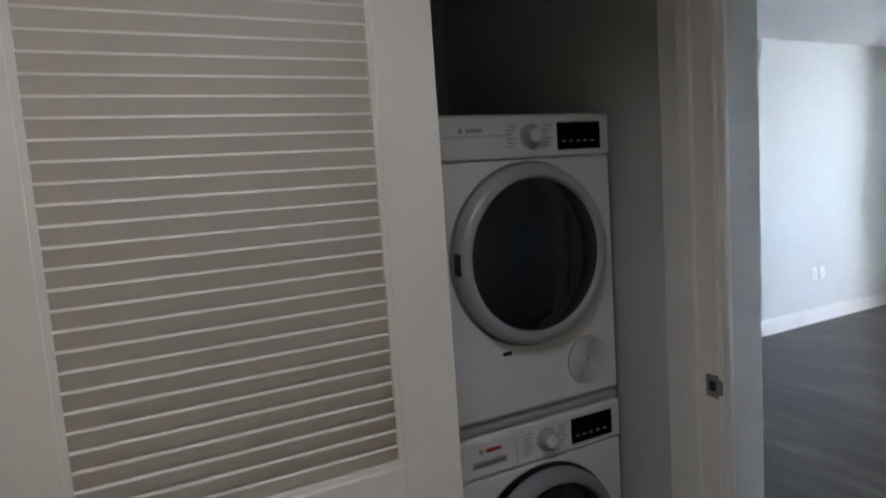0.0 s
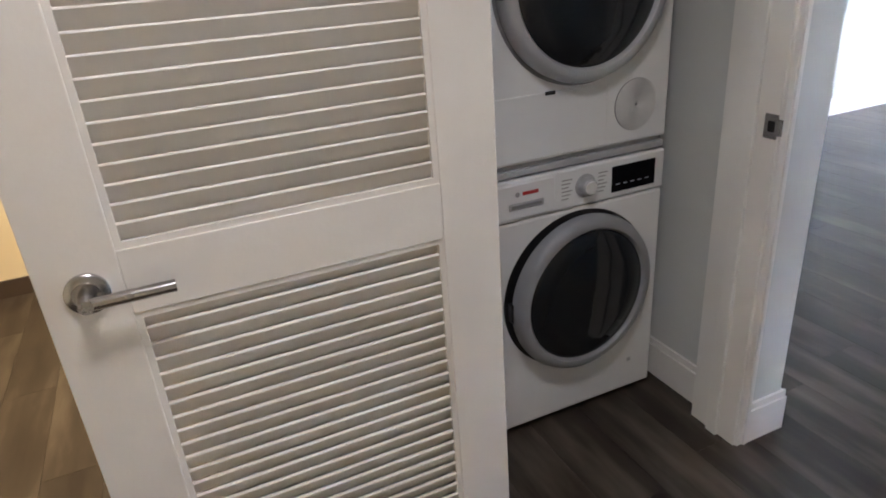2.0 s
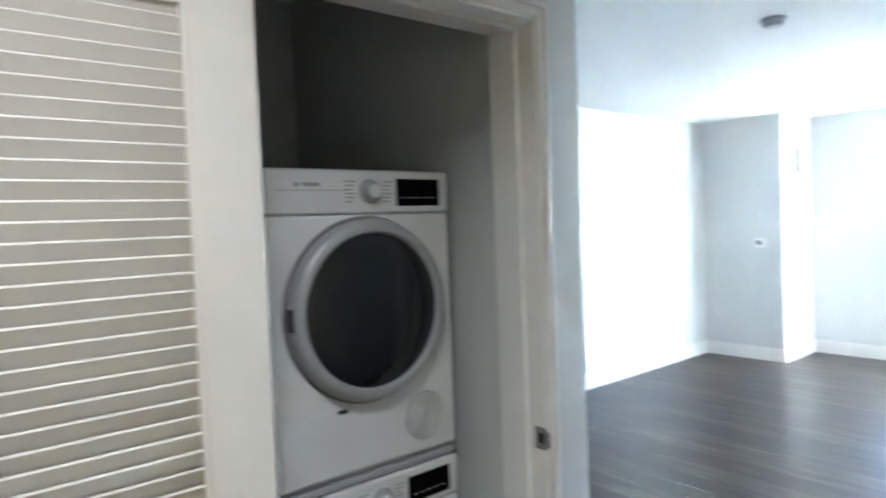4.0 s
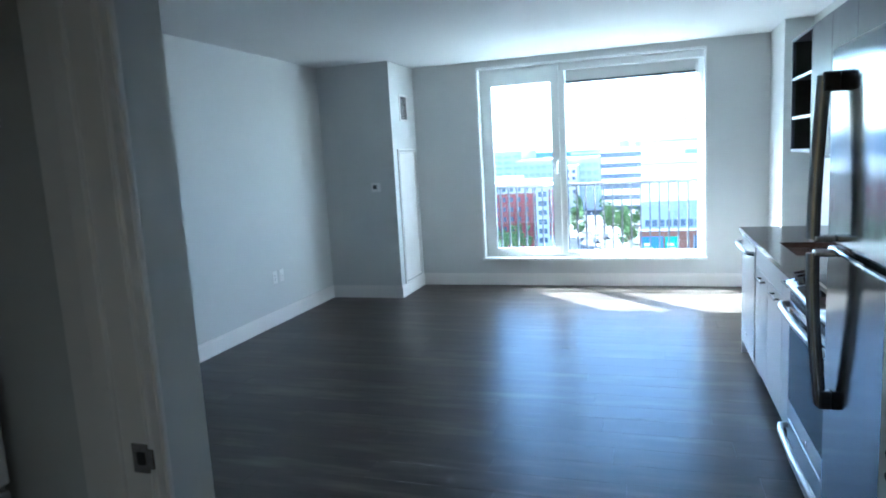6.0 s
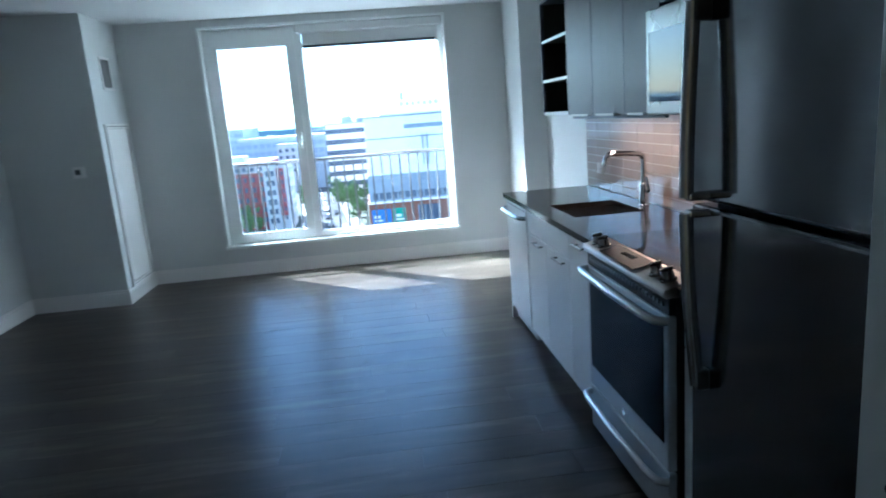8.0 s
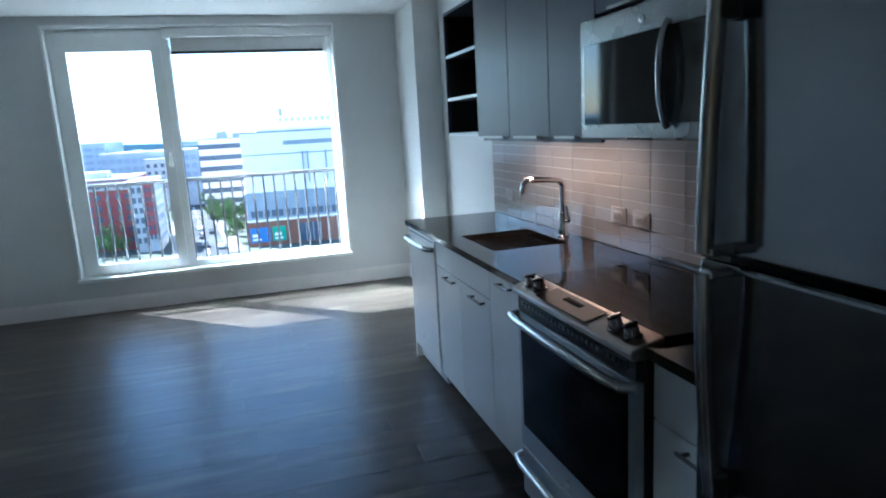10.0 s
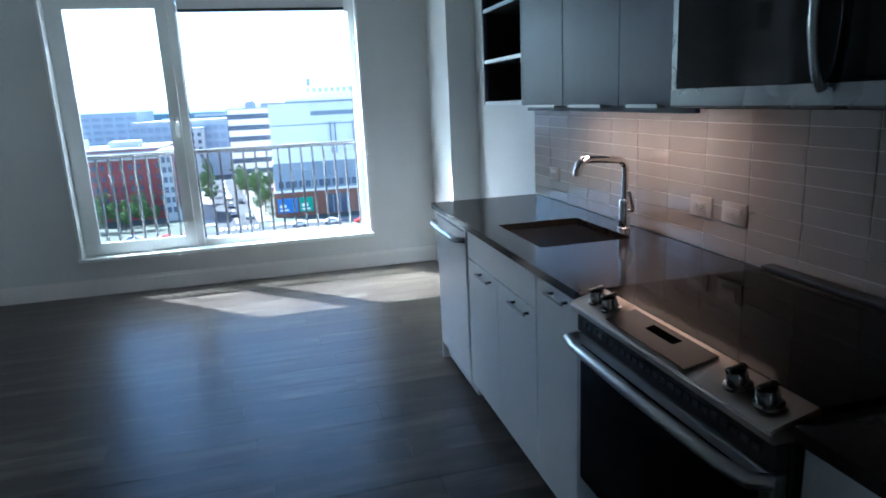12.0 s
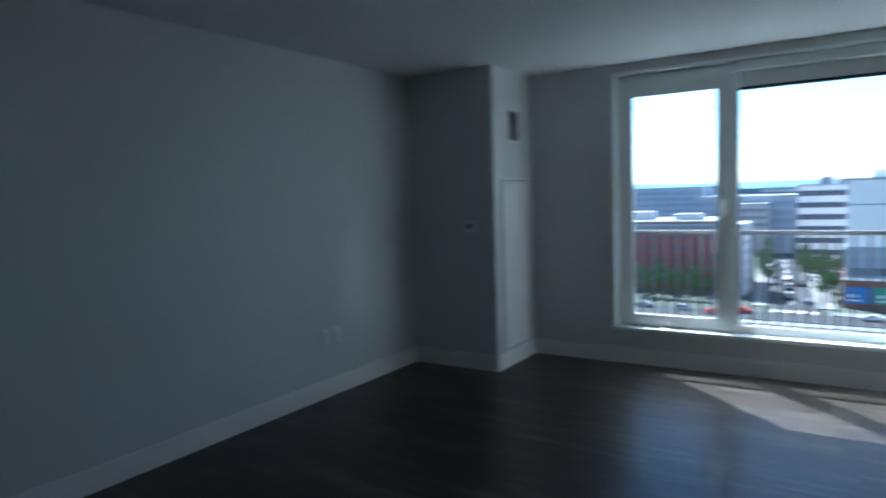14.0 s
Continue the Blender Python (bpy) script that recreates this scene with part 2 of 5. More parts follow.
def sweep(points, radius, n=12, bm=None, flat=1.0):
    """A tube along points; flat squeezes it along its second axis."""
    bm = bm or bmesh.new()
    pts = [Vector(p) for p in points]
    rings = []
    side = None
    for i, p in enumerate(pts):
        way = (pts[min(i + 1, len(pts) - 1)] - pts[max(i - 1, 0)]).normalized()
        if side is None:
            side = way.orthogonal().normalized()
            if abs(way.z) > 0.7:
                side = Vector((0, 1, 0)).cross(way).normalized()
        side = (side - way * side.dot(way)).normalized()
        up = way.cross(side)
        rings.append([bm.verts.new(p + radius * (math.cos(2 * math.pi * k / n) * side + flat * math.sin(2 * math.pi * k / n) * up)) for k in range(n)])
    for a, b in zip(rings, rings[1:]):
        for k in range(n):
            bm.faces.new((a[k], a[(k + 1) % n], b[(k + 1) % n], b[k]))
    bm.faces.new(rings[0][::-1])
    bm.faces.new(rings[-1])
    return bm


def arc(center, r, a0, a1, n, u, v):
    """Points on an arc in the plane of u and v, angles in degrees."""
    u, v = Vector(u), Vector(v)
    return [Vector(center) + r * (math.cos(radians(a0 + (a1 - a0) * i / n)) * u + math.sin(radians(a0 + (a1 - a0) * i / n)) * v) for i in range(n + 1)]


def to_mesh(bm, name, mat, smooth=False):
    bmesh.ops.recalc_face_normals(bm, faces=bm.faces[:])
    crisp = bm.faces.layers.int.get("flat") is not None
    me = bpy.data.meshes.new(name)
    bm.to_mesh(me)
    bm.free()
    me.materials.append(mat)
    if smooth:
        me.shade_smooth()
        me.set_sharp_from_angle(angle=radians(12 if crisp else 40))
    return me


WORLD = {}


def thing(name, base, label, category, group="", kind="", turn=0.0):
    """An Empty at the base of a thing that carries its parts."""
    ob = new(name)
    ob.empty_display_size = 0.1
    ob.matrix_basis = pose(*base, 0, 0, turn)
    WORLD[ob.name] = ob.matrix_basis.copy()
    return tagged(ob, label, category, group, kind)


def part(name, bm, mat, parent, label="", local=False, smooth=True):
    """One mesh under a thing or a part; the mesh is in metres of the place unless local."""
    ob = new(name, to_mesh(bm, name, mat, smooth))
    ob.parent = parent
    if not local:
        ob.matrix_parent_inverse = WORLD[parent.name].inverted()
        WORLD[ob.name] = Matrix()
    else:
        WORLD[ob.name] = WORLD[parent.name].copy()
    if label:
        ob["label"] = label
    return ob


def single(name, bm, mat, label, category, group="", kind="", smooth=True):
    ob = new(name, to_mesh(bm, name, mat, smooth))
    WORLD[ob.name] = Matrix()
    return tagged(ob, label, category, group, kind)


def structure(name, bm, mat, label, category):
    return single(name, bm, mat, label, category, kind="structure", smooth=False)


X_AXIS = Matrix.Rotation(radians(90), 4, "Y")        # local z points to +x
X_BACK = Matrix.Rotation(radians(-90), 4, "Y")       # local z points to -x

# ---- the large structure ----
CEIL_Z = 2.535
WIN_Y = 2.265            # inner face of the window wall
WX0, WX1, WZ0, WZ1 = -2.444, -0.036, 0.295, 2.466
LEFT_X = -4.034
CLOSET_X = -1.541        # hall face of the closet wall
JAMB_Y, END_Y = -3.994, -3.816
HINGE_Y = -4.780
COL_X, COL_Y = -3.197, 1.527    # corner shaft
PIER_X, PIER_Y, RECESS_X = 0.545, 1.58, 0.775
STUB_X, STUB_Y0, STUB_Y1 = -0.200, -3.84, -3.618

floor = structure("floor", boxes((-4.21, 1.2, -7.2, WIN_Y, -0.20, -0.006)), GASKET, "dark underlay below grey-brown vinyl planks", "floor")
structure("ceiling", boxes((-4.21, 1.2, -7.2, WIN_Y + 0.20, CEIL_Z, CEIL_Z + 0.2)), CEIL, "smooth white painted ceiling", "ceiling")

# the window wall, with the opening through it
structure("wall_north", boxes(
    (-4.21, WX0, WIN_Y, WIN_Y + 0.20, -0.2, CEIL_Z), (WX1, 1.2, WIN_Y, WIN_Y + 0.20, -0.2, CEIL_Z),
    (WX0, WX1, WIN_Y, WIN_Y + 0.20, -0.2, WZ0), (WX0, WX1, WIN_Y, WIN_Y + 0.20, WZ1, CEIL_Z)),
    PAINT, "pale painted wall with a wide balcony window", "wall")
structure("wall_west", boxes((LEFT_X - 0.17, LEFT_X, END_Y, WIN_Y, -0.006, CEIL_Z)), PAINT, "pale painted long living room wall", "wall")
structure("wall_column", boxes((LEFT_X, COL_X, COL_Y, WIN_Y, -0.006, CEIL_Z)), PAINT, "painted corner shaft beside the window wall", "wall")
# right wall beside the window, stepping back towards the kitchen
structure("wall_east_window", boxes((PIER_X, 1.2, PIER_Y, WIN_Y, -0.006, CEIL_Z)), PAINT, "pale painted pier beside the window", "wall")
structure("wall_east", boxes((RECESS_X, 1.2, 0.05, PIER_Y, -0.006, CEIL_Z)), PAINT, "pale painted recessed wall beside the kitchen", "wall")
structure("wall_kitchen", boxes((0.636, 1.2, STUB_Y1, 0.05, -0.006, CEIL_Z)), PAINT, "painted wall behind the kitchen cabinets", "wall")
structure("wall_fridge_end", boxes((STUB_X, 1.2, STUB_Y0, STUB_Y1, -0.006, CEIL_Z)), PAINT, "painted stub wall beside the fridge", "wall")
structure("wall_hall_east", boxes((0.42, 1.2, -7.05, STUB_Y0, -0.006, CEIL_Z)), PAINT, "plain painted hall wall", "wall")
structure("wall_south", boxes((-4.21, 1.2, -7.2, -7.05, -0.006, CEIL_Z)), HALLPAINT, "plain warm painted end wall", "wall")
structure("wall_passage_west", boxes((-4.21, -4.034, -7.05, END_Y - 0.12, -0.006, CEIL_Z)), HALLPAINT, "warm yellow-white painted passage wall", "wall")

# closet: wall with the door opening, side walls, back, header
structure("wall_closet_side", boxes((-4.21, CLOSET_X - 0.165, END_Y - 0.12, END_Y, -0.006, CEIL_Z),
                                    (CLOSET_X - 0.165, CLOSET_X, JAMB_Y + 0.02, END_Y, -0.006, CEIL_Z)), PAINT, "painted end wall of the laundry closet", "wall")
structure("wall_closet_header", boxes((CLOSET_X - 0.165, CLOSET_X, HINGE_Y - 0.02, JAMB_Y + 0.02, 2.095, CEIL_Z)), PAINT, "painted wall above the closet opening", "wall")
structure("wall_closet_hinge", boxes((CLOSET_X - 0.165, CLOSET_X, -5.40, HINGE_Y - 0.02, -0.006, CEIL_Z), (-2.98, CLOSET_X - 0.165, -4.97, -4.85, -0.006, CEIL_Z),
                                     (-2.98, CLOSET_X - 0.165, -5.40, -5.28, -0.006, CEIL_Z)), PAINT, "painted side wall of the laundry closet", "wall")
structure("wall_closet_back", boxes((-3.08, -2.98, -5.40, END_Y - 0.12, -0.006, CEIL_Z)), PAINT, "painted back wall of the laundry closet", "wall")


def baseboard(name, x0, x1, y0, y1, face):
    """A board with a small stepped top, along x or y; face tells the side that shows."""
    h = 0.115
    bm = bmesh.new()
    box(bm, x0, x1, y0, y1, 0, h)
    if face in "ew":
        a, b = (x0, x0 + 0.008) if face == "e" else (x1 - 0.008, x1)
        box(bm, a, b, y0, y1, h, h + 0.022)
    else:
        a, b = (y0, y0 + 0.008) if face == "n" else (y1 - 0.008, y1)
        box(bm, x0, x1, a, b, h, h + 0.022)
    return structure(name, bm, TRIM, "white painted baseboard with a stepped top", "baseboard")


baseboard("baseboard_north", COL_X, PIER_X, WIN_Y - 0.014, WIN_Y, "s")
baseboard("baseboard_west", LEFT_X, LEFT_X + 0.014, END_Y, COL_Y, "e")
baseboard("baseboard_column", LEFT_X + 0.014, COL_X, COL_Y - 0.014, COL_Y, "s")
baseboard("baseboard_column_side", COL_X, COL_X + 0.014, COL_Y - 0.014, WIN_Y - 0.014, "e")
baseboard("baseboard_pier", PIER_X - 0.014, PIER_X, PIER_Y, WIN_Y - 0.014, "w")
baseboard("baseboard_pier_end", PIER_X - 0.014, RECESS_X, PIER_Y - 0.014, PIER_Y, "s")
baseboard("baseboard_east", RECESS_X - 0.014, RECESS_X, 0.05, PIER_Y - 0.014, "w")
baseboard("baseboard_closet_front", CLOSET_X, CLOSET_X + 0.014, JAMB_Y + 0.046, END_Y + 0.014, "e")
baseboard("baseboard_closet_end", LEFT_X + 0.014, CLOSET_X, END_Y, END_Y + 0.014, "n")
baseboard("baseboard_closet_inside", -2.98, CLOSET_X - 0.165, END_Y - 0.134, END_Y - 0.12, "s")
structure("baseboard_passage", boxes((-4.034, -4.02, -7.05, -3.94, 0, 0.09)), DARKBASE, "dark brown baseboard", "baseboard")


# ---- closet door frame ----
frame_thing = thing("door_1", (CLOSET_X - 0.08, (JAMB_Y + HINGE_Y) / 2, 0), "white painted frame of the laundry closet", "door frame", kind="structure")
part("jamb", cuboid(CLOSET_X - 0.165, CLOSET_X + 0.004, JAMB_Y, JAMB_Y + 0.02, 0, 2.095, 0.002), TRIM, frame_thing)
part("jamb", cuboid(CLOSET_X - 0.165, CLOSET_X + 0.004, HINGE_Y - 0.02, HINGE_Y, 0, 2.095, 0.002), TRIM, frame_thing)
part("head_jamb", cuboid(CLOSET_X - 0.165, CLOSET_X + 0.004, HINGE_Y, JAMB_Y, 2.075, 2.095, 0.002), TRIM, frame_thing)
part("door_stop", cuboid(CLOSET_X - 0.095, CLOSET_X - 0.055, JAMB_Y - 0.012, JAMB_Y, 0, 2.075, 0.003), TRIM, frame_thing)
part("door_stop", cuboid(CLOSET_X - 0.095, CLOSET_X - 0.055, HINGE_Y, HINGE_Y + 0.012, 0, 2.075, 0.003), TRIM, frame_thing)
part("door_stop", cuboid(CLOSET_X - 0.095, CLOSET_X - 0.055, HINGE_Y, JAMB_Y, 2.063, 2.075, 0.003), TRIM, frame_thing)
part("casing", cuboid(CLOSET_X, CLOSET_X + 0.012, JAMB_Y + 0.006, JAMB_Y + 0.044, 0, 2.125, 0.003), TRIM, frame_thing)
part("casing_bead", cuboid(CLOSET_X + 0.010, CLOSET_X + 0.018, JAMB_Y + 0.026, JAMB_Y + 0.042, 0, 2.123, 0.003), TRIM, frame_thing)
part("casing", cuboid(CLOSET_X, CLOSET_X + 0.012, HINGE_Y - 0.04, JAMB_Y + 0.006, 2.085, 2.125, 0.003), TRIM, frame_thing)
part("casing_bead", cuboid(CLOSET_X + 0.010, CLOSET_X + 0.018, HINGE_Y - 0.04, JAMB_Y + 0.042, 2.107, 2.123, 0.003), TRIM, frame_thing)
strike = part("strike_plate", cuboid(CLOSET_X - 0.034, CLOSET_X + 0.004, JAMB_Y - 0.002, JAMB_Y + 0.001, 0.938, 0.998, 0.0008), NICKEL, frame_thing, "worn satin nickel strike plate")
part("latch_hole", cuboid(CLOSET_X - 0.022, CLOSET_X - 0.004, JAMB_Y - 0.0035, JAMB_Y - 0.002, 0.955, 0.981), BLACK, strike)
part("lip", cuboid(CLOSET_X + 0.003, CLOSET_X + 0.016, JAMB_Y - 0.003, JAMB_Y + 0.002, 0.948, 0.988, 0.001), NICKEL, strike)

# ---- louvred closet door, swung right open ----
DOOR_W, DOOR_T, DOOR_H = 0.783, 0.034, 2.050
door = thing("louvred_door", (-1.519, -4.777, 0.012), "white louvred closet door swung wide open", "door", turn=-90)
STILE = 0.119
RAILS = ((0.0, 0.16), (0.897, 1.007), (DOOR_H - 0.11, DOOR_H))
part("stile", cuboid(0, STILE, -DOOR_T / 2, DOOR_T / 2, 0, DOOR_H, 0.002), DOORPAINT, door, local=True)
part("stile", cuboid(DOOR_W - STILE, DOOR_W, -DOOR_T / 2, DOOR_T / 2, 0, DOOR_H, 0.002), DOORPAINT, door, local=True)
for z0, z1 in RAILS:
    part("rail", cuboid(STILE, DOOR_W - STILE, -DOOR_T / 2, DOOR_T / 2, z0, z1, 0.0015), DOORPAINT, door, local=True)
for z0, z1 in ((0.16, 0.897), (1.007, DOOR_H - 0.11)):
    bead = bmesh.new()
    w = 0.011
    for s in (1, -1):
        ya, yb = (DOOR_T / 2 - 0.012, DOOR_T / 2 - 0.003) if s > 0 else (-DOOR_T / 2 + 0.003, -DOOR_T / 2 + 0.012)
        box(bead, STILE, STILE + w, ya, yb, z0, z1)
        box(bead, DOOR_W - STILE - w, DOOR_W - STILE, ya, yb, z0, z1)
        box(bead, STILE + w, DOOR_W - STILE - w, ya, yb, z0, z0 + w)
        box(bead, STILE + w, DOOR_W - STILE - w, ya, yb, z1 - w, z1)
    part("louvre_bead", bead, DOORPAINT, door, local=True, smooth=False)

# one slat profile: front edge high, back edge low, rounded lips
slat_bm = bmesh.new()
sl, st, ang = 0.0215, 0.0034, radians(62)
prof = [(-sl, -st * 0.5), (-sl * 0.94, -st), (sl * 0.94, -st), (sl, -st * 0.5), (sl, st * 0.5), (sl * 0.94, st), (-sl * 0.94, st), (-sl, st * 0.5)]
rows = []
for x in (STILE, DOOR_W - STILE):
    rows.append([slat_bm.verts.new((x, c * math.cos(ang) - d * math.sin(ang), c * math.sin(ang) + d * math.cos(ang))) for c, d in prof])
for k in range(8):
    slat_bm.faces.new((rows[0][k], rows[0][(k + 1) % 8], rows[1][(k + 1) % 8], rows[1][k]))
slat_mesh = to_mesh(slat_bm, "slat", DOORPAINT)
for z0, z1 in ((0.16, 0.897), (1.007, DOOR_H - 0.11)):
    count = int((z1 - z0 - 0.02) / 0.0295)
    for i in range(count):
        ob = new("slat", slat_mesh)
        ob.parent = door
        ob.location = (0, 0, z0 + 0.022 + i * (z1 - z0 - 0.042) / (count - 1))

# lever handles on both faces, with roses, latch and hinges
LZ, LX = 0.950, DOOR_W - 0.066
for s in (1, -1):
    m = Matrix.Translation((LX, s * DOOR_T / 2, LZ)) @ Matrix.Rotation(radians(-90 * s), 4, "X")
    lever = part("lever_handle", sweep([(LX, s * 0.062, LZ), (LX - 0.020, s * 0.064, LZ), (LX - 0.125, s * 0.064, LZ), (LX - 0.126, s * 0.064, LZ)], 0.010, 16), NICKEL, door, "satin nickel lever handle", local=True)
    part("rose", lathe([(0.033, 0), (0.033, 0.006), (0.030, 0.009), (0.022, 0.011), (0.021, 0.013)], m, 36), NICKEL, lever, local=True)
    part("neck", lathe([(0.014, 0.010), (0.012, 0.03), (0.011, 0.048), (0.011, 0.056)], m, 20), NICKEL, lever, local=True)
part("latch_plate", cuboid(DOOR_W - 0.0005, DOOR_W + 0.0015, -0.0125, 0.0125, LZ - 0.03, LZ + 0.03), NICKEL, door, local=True)
for z in (0.22, 1.02, 1.84):
    part("hinge", lathe([(0.006, z - 0.045), (0.006, z + 0.045)], Matrix.Translation((-0.004, -DOOR_T / 2 - 0.004, 0)), 12), NICKEL, door, local=True)


# ---- washer and dryer ----
def laundry_machine(name, base_z, height, label, category, dryer):
    fx, y0, y1 = -1.903, -4.597, -3.999
    yc, zc = (y0 + y1) / 2, base_z + (0.455 if not dryer else 0.459)
    top = base_z + height
    t = thing(name, (fx - 0.3, yc, base_z), label, category)
    WH = ENAMEL
    part("cabinet", cuboid(fx - 0.60, fx - 0.022, y0, y1, base_z + (0.012 if not dryer else 0.0), top, 0.006), WH, t)
    fr = part("front_panel", cuboid(fx - 0.022, fx, y0 + 0.001, y1 - 0.001, base_z + (0.014 if dryer else 0.022), top - 0.125, 0.009, 3), WH, t)
    if dryer:
        part("plinth", cuboid(fx - 0.022, fx - 0.014, y0 + 0.006, y1 - 0.006, base_z, base_z + 0.013, 0.003), GREYPLASTIC, t)
        part("service_flap", cuboid(fx - 0.012, fx + 0.0015, y0 + 0.012, yc + 0.085, base_z + 0.020, base_z + 0.196, 0.004), WH, t)
        part("flap_latch", cuboid(fx, fx + 0.004, yc - 0.115, yc - 0.085, base_z + 0.186, base_z + 0.196, 0.001), BLACK, t)
        vent = part("vent_grille", lathe([(0.072, -0.002), (0.072, 0.0012), (0.070, 0.002)], Matrix.Translation((fx, yc + 0.181, base_z + 0.121)) @ X_AXIS, 40), SEAMGREY, t, "round vent grille with dark grooves")
        for k in range(14):
            r = 0.006 + k * 0.0047
            m = Matrix.Translation((fx + 0.0018, yc + 0.181, base_z + 0.121)) @ X_AXIS
            part("vent_rib", lathe([(r, 0), (r, 0.002), (r + 0.0026, 0.002), (r + 0.0026, 0)], m, 32, caps=False), PLATE, vent)
    else:
        part("pump_flap", cuboid(fx - 0.004, fx + 0.001, y1 - 0.10, y1 - 0.085, base_z + 0.125, base_z + 0.140, 0.002), GREYPLASTIC, t)
        for yy in (y0 + 0.05, y1 - 0.05):
            part("foot", lathe([(0.022, base_z), (0.022, base_z + 0.012)], Matrix.Translation((fx - 0.05, yy, 0)), 16), BLACK, t)
    # control panel
    cp = part("control_panel", cuboid(fx - 0.022, fx + 0.004, y0 + 0.001, y1 - 0.001, top - 0.122, top - 0.004, 0.008, 3), WH, t)
    part("knob", lathe([(0.034, 0), (0.034, 0.004), (0.026, 0.006), (0.025, 0.026), (0.021, 0.030), (0.001, 0.030)], Matrix.Translation((fx + 0.003, yc + 0.014, top - 0.062)) @ X_AXIS, 36), SILVER, cp, "silver program knob")
    part("knob_face", lathe([(0.019, 0.0), (0.018, 0.003), (0.001, 0.0035)], Matrix.Translation((fx + 0.033, yc + 0.014, top - 0.062)) @ X_AXIS, 30), PLATE, cp)
    part("display", cuboid(fx + 0.002, fx + 0.0065, yc + 0.106, yc + 0.262, top - 0.104, top - 0.026, 0.002), BLACKGLASS, cp, "black display window")
    for k in range(6):
        z = top - 0.035 - k * 0.011
        for ya, yb in ((yc - 0.065, yc - 0.030), (yc + 0.058, yc + 0.090)):
            part("print_mark", cuboid(fx + 0.0035, fx + 0.0046, ya, yb - 0.006 * (k % 3), z - 0.0018, z + 0.0018), PRINT, cp, smooth=False)
    for k in range(5):
        part("display_mark", cuboid(fx + 0.006, fx + 0.0072, yc + 0.120 + k * 0.026, yc + 0.134 + k * 0.026, top - 0.082, top - 0.079), PRINT, cp, smooth=False)
    ex = fx + (0.0 if dryer else 0.0028)       # the marks sit on the drawer front
    part("emblem", lathe([(0.007, 0), (0.007, 0.0012)], Matrix.Translation((ex + 0.0036, yc - 0.208, top - 0.044)) @ X_AXIS, 18), PRINT, cp)
    part("brand_mark", cuboid(ex + 0.0035, ex + 0.0047, yc - 0.192, yc - 0.142, top - 0.049, top - 0.039), LOGORED if not dryer else PRINT, cp, smooth=False)
    if dryer:
        part("panel_seam", cuboid(fx + 0.002, fx + 0.0044, y0 + 0.03, yc - 0.06, top - 0.060, top - 0.0585), SEAMGREY, cp, smooth=False)
    else:
        dr = part("detergent_drawer", cuboid(fx - 0.02, fx + 0.0065, y0 + 0.02, yc - 0.085, top - 0.116, top - 0.012, 0.006), WH, cp)
        part("drawer_grip", cuboid(fx + 0.004, fx + 0.0085, yc - 0.235, yc - 0.125, top - 0.088, top - 0.068, 0.003), SILVER, dr)
        part("grip_slot", cuboid(fx + 0.0075, fx + 0.009, yc - 0.228, yc - 0.132, top - 0.084, top - 0.074), SEAMGREY, dr)
    # door: ring, porthole, bowl
    R = 0.250 if dryer else 0.245
    dy = yc - 0.003
    m = Matrix.Translation((fx, dy, zc)) @ X_AXIS
    # flat dark disc: the recess's shade is put into its colour
    part("door_recess", lathe([(R + 0.010, -0.003), (R + 0.010, 0.0015), (R + 0.004, 0.002)], m, 72), SEAMGREY if dryer else BLACK, t)
    if not dryer:       # unlatched, hinged on its far side
        m = Matrix.Translation((fx, dy + R, zc)) @ Matrix.Rotation(radians(3.0), 4, "Z") @ Matrix.Translation((0, -R, 0)) @ X_AXIS
    dr = part("porthole_door", lathe([(R, 0.001), (R + 0.002, 0.022), (R - 0.006, 0.040), (R - 0.022, 0.048), (R - 0.032, 0.047), (R - 0.039, 0.038), (R - 0.041, 0.028)], m, 96, caps=False), SILVER if dryer else RINGGREY, t, "round silver-ringed porthole door")
    part("porthole_glass", lathe([(R - 0.039, 0.036), (R - 0.050, 0.043), (R - 0.10, 0.048), (0.06, 0.052), (0.001, 0.053)], m, 64), PORTHOLE, dr, "dark bulging porthole glass")
    part("door_grip", cuboid(fx + 0.012, fx + 0.036, dy - R - 0.004, dy - R + 0.016, zc - 0.03, zc + 0.03, 0.004), BLACK, dr)
    return t


washing_machine = laundry_machine("washing_machine", 0.0, 0.845, "white front-loading washing machine with grey porthole ring", "washing machine", False)
tumble_dryer = laundry_machine("tumble_dryer", 0.866, 0.848, "white tumble dryer stacked on the washing machine", "dryer", True)
single("stacking_kit", cuboid(-2.483, -1.909, -4.595, -4.001, 0.846, 0.866, 0.004), GREYPLASTIC, "grey plastic stacking frame between washer and dryer", "stacking frame")


# ---- window ----
GY = WIN_Y + 0.13
win = thing("window_1", ((WX0 + WX1) / 2, GY, WZ0), "wide white window with a tall casement and a fixed pane", "window", kind="structure")
FR = 0.075
